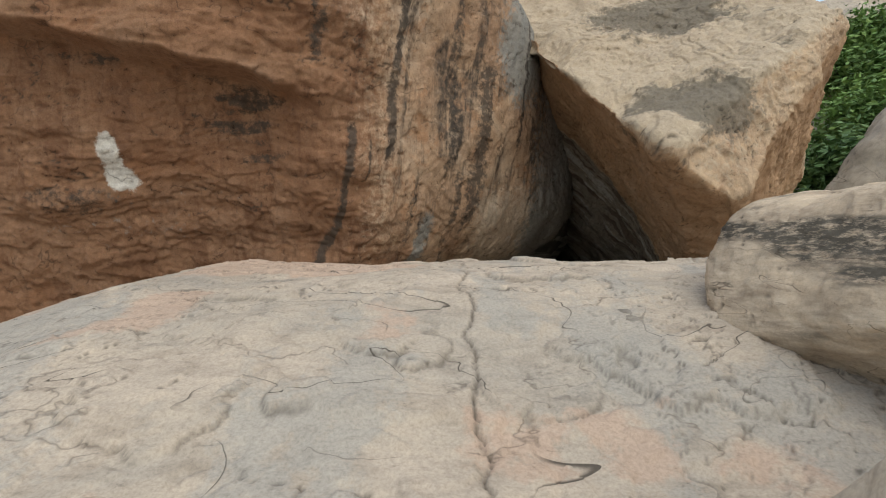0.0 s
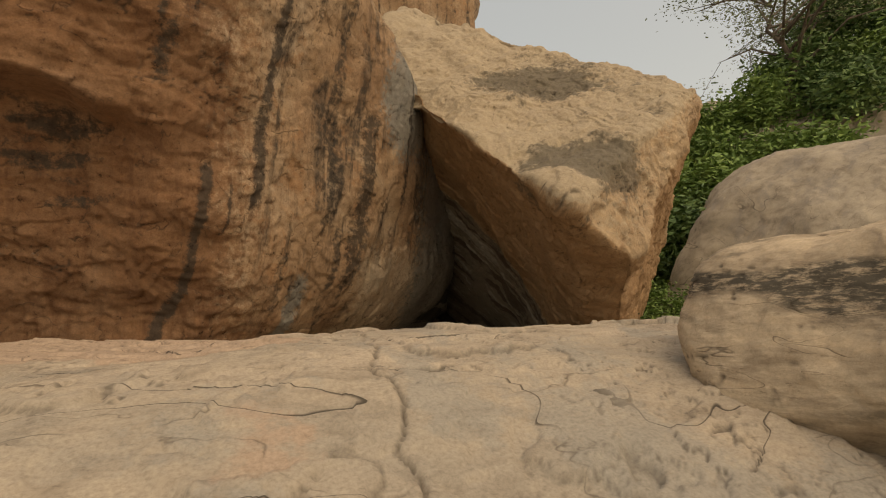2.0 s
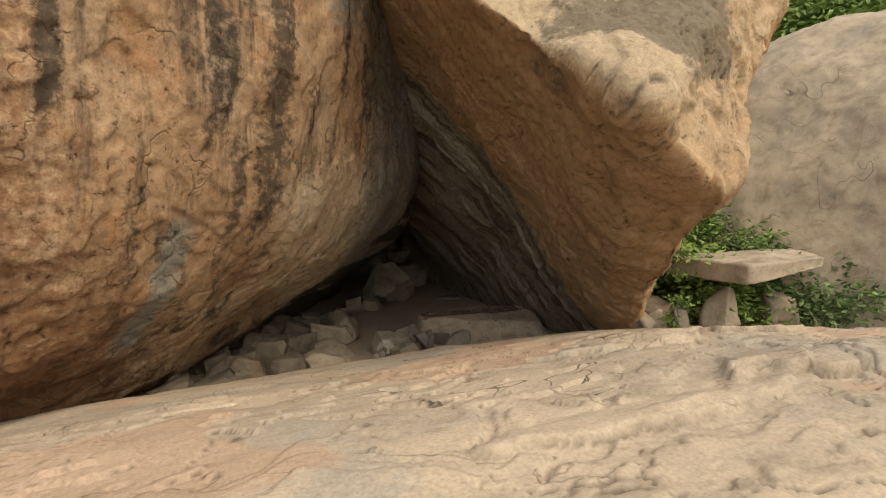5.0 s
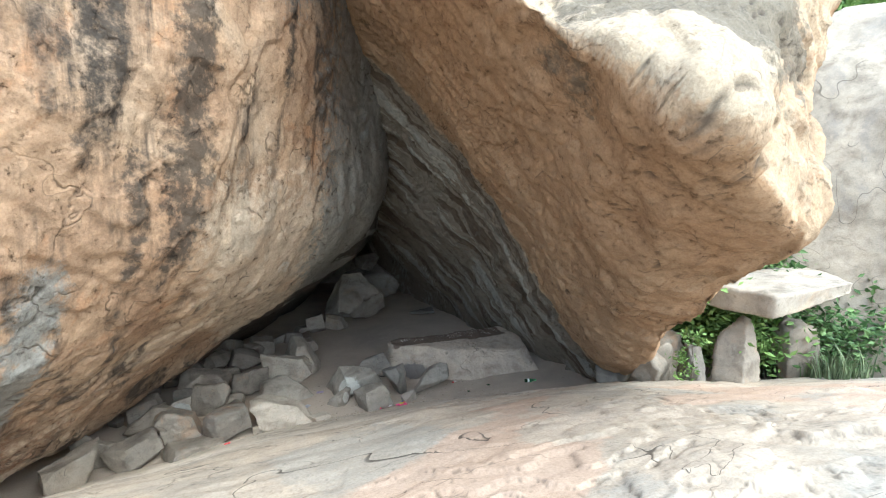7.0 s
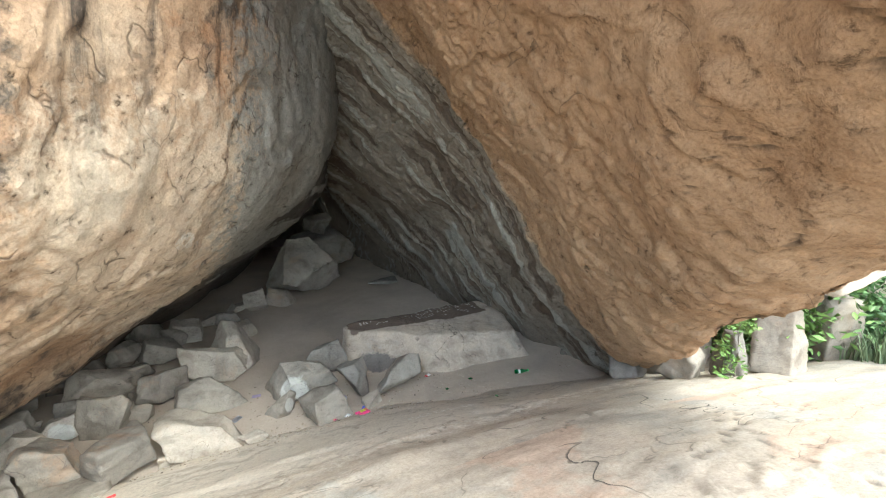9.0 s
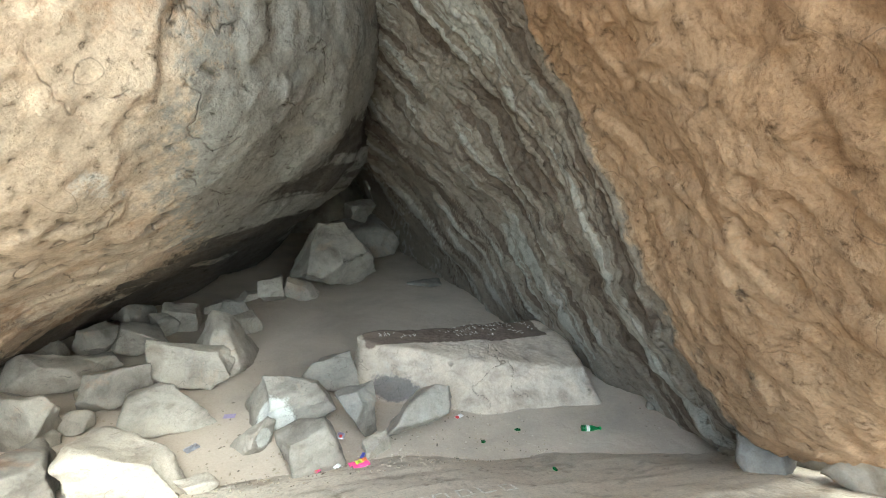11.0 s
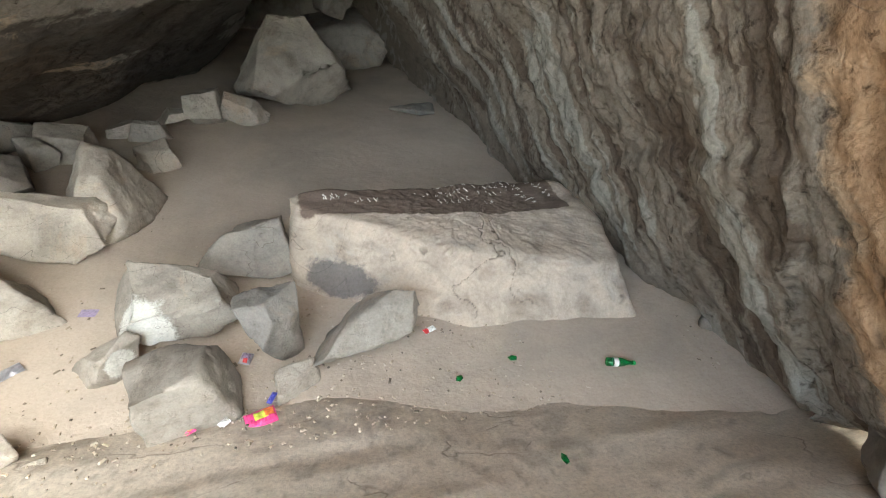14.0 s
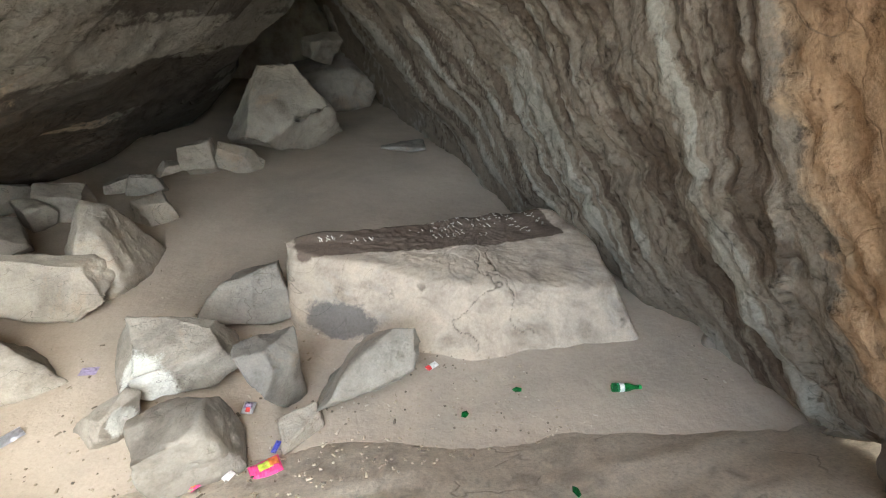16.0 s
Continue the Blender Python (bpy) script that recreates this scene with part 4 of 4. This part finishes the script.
for i, (x, y) in enumerate(((4.72, 12.82), (4.32, 12.74), (4.56, 11.96))):
    bm = bmesh.new()
    bmesh.ops.create_cone(bm, cap_ends=True, segments=5, radius1=0.032, radius2=0.024, depth=0.006)
    bm.transform(pose(0, 0, 0, 12, 8, 40 * i) @ Matrix.Diagonal((1.2, 0.7, 1, 1)))
    shard = part("glass_shard", bm, GREEN)
    shard.matrix_basis = pose(x, y, max(0.02, top_of(slab_ob, x, y)) + 0.006)
    tagged(shard, "small broken piece of green glass", "glass shard", "litter on the cave floor")


def grit():
    """Chips, straw and dead leaves strewn over the sand."""
    rng = np.random.default_rng(31)
    v, q = [], []
    for _ in range(1500):
        x, y = rng.uniform(0.8, 6.2), 12.4 + abs(rng.normal(0, 1.0))
        r = rng.uniform(0.002, 0.008)
        a = rng.uniform(0, 6.3)
        e = rng.uniform(0.5, 3.0) if rng.random() < 0.4 else 1.0
        k = len(v)
        for dx, dy, dz in ((-1, -1, 0), (1, -1, 0), (1, 1, 0), (-1, 1, 0), (-0.6, -0.6, 1), (0.6, -0.6, 1), (0.6, 0.6, 1), (-0.6, 0.6, 1)):
            v.append((x + r * (dx * e * math.cos(a) - dy * math.sin(a)), y + r * (dx * e * math.sin(a) + dy * math.cos(a)), dz * r * 0.8 + max(0.0, top_of(slab_ob, x, y)) + 0.012))
        q += [[k + j for j in f] for f in ((4, 5, 6, 7), (0, 1, 5, 4), (1, 2, 6, 5), (2, 3, 7, 6), (3, 0, 4, 7))]
    me = mesh_from("grit", np.array(v), np.array(q), GRIT, smooth=False)
    tagged(new("grit", me), "stone chips, straw and dry leaf scraps on sand", "grit", kind="stuff")


def grit_material():
    m, nt, bsdf = make_material("mixed_grit")
    g = nt.nodes.new("ShaderNodeNewGeometry")
    nt.links.new(ramp(nt, g.outputs["Random Per Island"], [(0.0, (0.12, 0.1, 0.08)), (0.35, (0.33, 0.27, 0.2)), (0.7, (0.42, 0.35, 0.26)), (1.0, (0.52, 0.46, 0.38))]), bsdf.inputs["Base Color"])
    bsdf.inputs["Roughness"].default_value = 0.9
    return m


GRIT = grit_material()
grit()


# ---- plants ----
def leaf_material(name, low, mid, high):
    m, nt, bsdf = make_material(name)
    g = nt.nodes.new("ShaderNodeNewGeometry")
    col = ramp(nt, g.outputs["Random Per Island"], [(0.0, low), (0.5, mid), (1.0, high)])
    col = mix(nt, 0.6, col, ramp(nt, noise_tex(nt, coords(nt), 0.7, 3), [(0.35, (0.55, 0.6, 0.5)), (0.65, (1.2, 1.15, 1.0))]), "MULTIPLY")
    nt.links.new(col, bsdf.inputs["Base Color"])
    bsdf.inputs["Roughness"].default_value = 0.55
    bsdf.inputs["Specular IOR Level"].default_value = 0.3
    bsdf.inputs["Transmission Weight"].default_value = 0.0
    return m


LEAF = leaf_material("scrub_leaf", (0.09, 0.155, 0.045), (0.155, 0.27, 0.08), (0.25, 0.37, 0.12))
DEEP = leaf_material("dark_leaf", (0.06, 0.12, 0.045), (0.11, 0.2, 0.075), (0.18, 0.28, 0.11))
DUSTY = leaf_material("dusty_leaf", (0.11, 0.15, 0.085), (0.17, 0.22, 0.125), (0.24, 0.28, 0.17))
BARK = rock_material("grey_bark", [(0.07, 0.055, 0.045), (0.12, 0.1, 0.08), (0.18, 0.15, 0.12)], lie=(4, 4, 0.6), bump=0.6)


def tube(points, radii, sides=7):
    bm = bmesh.new()
    rings = []
    for i, (p, r) in enumerate(zip(points, radii)):
        t = (Vector(points[min(i + 1, len(points) - 1)]) - Vector(points[max(i - 1, 0)])).normalized()
        a = t.orthogonal().normalized()
        b = t.cross(a)
        rings.append([bm.verts.new(Vector(p) + r * (math.cos(k * 2 * math.pi / sides) * a + math.sin(k * 2 * math.pi / sides) * b)) for k in range(sides)])
    for r0, r1 in zip(rings, rings[1:]):
        for k in range(sides):
            bm.faces.new((r0[k], r0[(k + 1) % sides], r1[(k + 1) % sides], r1[k])).smooth = True
    bm.faces.new(rings[-1])
    return bm


def leaf_cloud(name, centres, spread, count, size, material, rng):
    """Many small folded leaves gathered round twig ends."""
    c = np.asarray(centres)[rng.integers(0, len(centres), count)] + rng.normal(0, 1, (count, 3)) * np.asarray(spread)
    u = rng.normal(0, 1, (count, 3))
    u[:, 2] *= 0.5
    u /= np.linalg.norm(u, axis=1, keepdims=True)
    w = np.cross(u, rng.normal(0, 1, (count, 3)))
    w /= np.linalg.norm(w, axis=1, keepdims=True)
    s = (size * rng.uniform(0.6, 1.3, count))[:, None]
    fold = np.cross(u, w) * s * 0.12
    p = np.stack([c - u * s, c + w * s * 0.42 + fold, c + u * s, c - w * s * 0.42 + fold], 1).reshape(-1, 3)
    q = np.arange(4 * count).reshape(-1, 4)
    return new(name, mesh_from(name, p, q, material, smooth=False))


def tree(name, label, x, y, z, height, crown_r, leaves, leaf, material, seed, lean=(0, 0), limbs=7, sparse=0.35, first=0.35, radius=0.12, category="tree"):
    rng = np.random.default_rng(seed)
    root = new(name)
    top = Vector((lean[0] * height, lean[1] * height, height * 0.8))
    spine = [Vector((0, 0, -0.3)).lerp(top, k / 7) + Vector((rng.normal(0, 0.03), rng.normal(0, 0.03), 0)) * height * (k > 0) for k in range(8)]
    part("trunk", tube(spine, [radius * (1 - 0.8 * k / 7) for k in range(8)]), BARK, root)
    tips = []
    for i in range(limbs):
        f = first + (0.95 - first) * i / max(1, limbs - 1)
        a = rng.uniform(0, 6.28)
        start = spine[0].lerp(spine[-1], f)
        k = min(6, int(f * 7))
        start = spine[k].lerp(spine[k + 1], f * 7 - k)
        reach = crown_r * rng.uniform(0.7, 1.05) * (1.1 - 0.5 * f)
        end = start + Vector((math.cos(a) * reach, math.sin(a) * reach, reach * rng.uniform(0.2, 0.7)))
        mid = start.lerp(end, 0.5) + Vector((0, 0, reach * 0.12)) + Vector(rng.normal(0, 0.06, 3)) * reach
        pts = [start, start.lerp(mid, 0.6), mid, mid.lerp(end, 0.6), end]
        part("limb", tube(pts, [radius * s * (1 - 0.5 * f) for s in (0.5, 0.4, 0.3, 0.2, 0.08)], 5), BARK, root)
        for _ in range(6):
            s = mid.lerp(end, rng.uniform(-0.3, 1.0))
            e = s + Vector(rng.normal(0, 1, 3)).normalized() * reach * rng.uniform(0.2, 0.5)
            part("twig", tube([s, s.lerp(e, 0.5) + Vector((0, 0, 0.04)), e], [radius * 0.1, radius * 0.07, radius * 0.03], 4), BARK, root)
            tips += [tuple(e), tuple(s.lerp(e, 0.6))]
    crown = leaf_cloud("crown", tips, (sparse, sparse, sparse * 0.7), leaves, leaf, material, rng)
    crown.parent = root
    root.matrix_basis = pose(x, y, z)
    return tagged(root, label, category, "trees and scrub on the hillside")


def hill_z(x, y):
    return max(0.0, 9.5 + (0.55 * (x - 19) + 0.45 * (y - 20)) / 0.7)


tree("scrub_tree", "dark leafy scrub tree between the boulders", 12.4, 15.6, 0.0, 5.8, 2.2, 14000, 0.13, DEEP, 11, limbs=12, first=0.3, sparse=0.5)
tree("scrub_tree", "dark green scrub tree on the slope", 10.6, 17.2, 0.0, 5.6, 2.0, 10000, 0.13, DEEP, 12, limbs=11, first=0.35, sparse=0.5)
for i, (x, y, hgt, r, mat, tone) in enumerate(((15.2, 18.0, 5.0, 2.3, LEAF, "green"), (17.2, 18.6, 5.0, 2.4, LEAF, "bright green"), (20, 19.4, 4.6, 2.4, LEAF, "bright green"), (23.0, 19.0, 5.5, 2.6, DEEP, "dark green"), (26.0, 19.4, 5.5, 2.8, DEEP, "dark green"), (17.0, 21.2, 6.0, 2.2, LEAF, "green"), (15.0, 15.8, 3.4, 1.6, DEEP, "dark green"), (19.0, 16.6, 3.6, 2.0, LEAF, "bright green"), (22.5, 16.4, 3.6, 2.2, DEEP, "dark green"), (25.5, 16.6, 4.0, 2.4, LEAF, "green"), (29.0, 17.4, 5.0, 2.8, LEAF, "bright green"), (28.0, 20.5, 5.0, 2.8, DEEP, "dark green"), (32.0, 19.0, 5.5, 3.0, LEAF, "green"))):
    tree("scrub_tree", tone + " leafy scrub tree on the rocky hillside", x, y, hill_z(x, y) - 0.4, hgt * 0.55, r * 0.85, 8500, 0.14, mat, 20 + i, limbs=10, first=0.2, sparse=0.5)
tree("spreading_tree", "thin-leaved tree with wide open bare limbs", 22.2, 18.4, hill_z(22.2, 18.4) - 0.4, 8.0, 8.5, 10000, 0.085, DUSTY, 41, lean=(-0.25, 0.0), limbs=20, first=0.35, sparse=0.5, radius=0.2)
for i, (x, y, hgt, r) in enumerate(((7.7, 12.3, 2.6, 1.2), (8.9, 12.0, 2.5, 1.3), (9.6, 11.2, 1.9, 1.0), (8.2, 11.5, 1.9, 1.0), (10.4, 10.4, 1.6, 0.9), (8.6, 13.4, 3.2, 1.4))):
    tree("bush", "low dense green bush at the foot of the dome", x, y, 0.0, hgt, r, 6500, 0.07, LEAF if i % 2 else DEEP, 60 + i, limbs=10, first=0.12, sparse=0.24, radius=0.05, category="bush")
tree("weed", "small green weed growing between prop stones", 6.45, 10.35, 0.85, 0.5, 0.22, 300, 0.035, LEAF, 71, limbs=5, first=0.2, sparse=0.06, radius=0.012, category="plant")


def grass(count, seed):
    rng = np.random.default_rng(seed)
    x, y = rng.uniform(8.8, 12.5, count), rng.uniform(9.3, 11.2, count)
    clump = clouds(np.stack([x, y, 0 * x], 1) * 1.5, 2, 0.5, 90) > -0.1
    x, y = x[clump], y[clump]
    n = len(x)
    h = rng.uniform(0.15, 0.6, n)
    a = rng.uniform(0, 6.28, n)
    tilt = rng.uniform(0.1, 0.5, n) * h
    z = np.maximum(0, slab_height(x, y)) - 0.08
    dx, dy, w = np.cos(a), np.sin(a), 0.012
    b0 = np.stack([x - dy * w, y + dx * w, z], 1)
    b1 = np.stack([x + dy * w, y - dx * w, z], 1)
    m0 = np.stack([x - dy * w * 0.7 + dx * tilt * 0.35, y + dx * w * 0.7 + dy * tilt * 0.35, z + h * 0.6], 1)
    m1 = np.stack([x + dy * w * 0.7 + dx * tilt * 0.35, y - dx * w * 0.7 + dy * tilt * 0.35, z + h * 0.6], 1)
    t0 = np.stack([x + dx * tilt, y + dy * tilt, z + h], 1)
    t1 = t0 + (0.003, 0.003, 0)
    p = np.stack([b0, b1, m1, m0, t1, t0], 1).reshape(-1, 3)
    k = np.arange(n)[:, None] * 6
    q = np.concatenate([k + np.array([[0, 1, 2, 3]]), k + np.array([[3, 2, 4, 5]])])
    me = mesh_from("grass", p, q, DUSTY, smooth=False)
    tagged(new("grass", me), "long pale green grass at the rock's edge", "grass", kind="stuff")


grass(2600, 5)
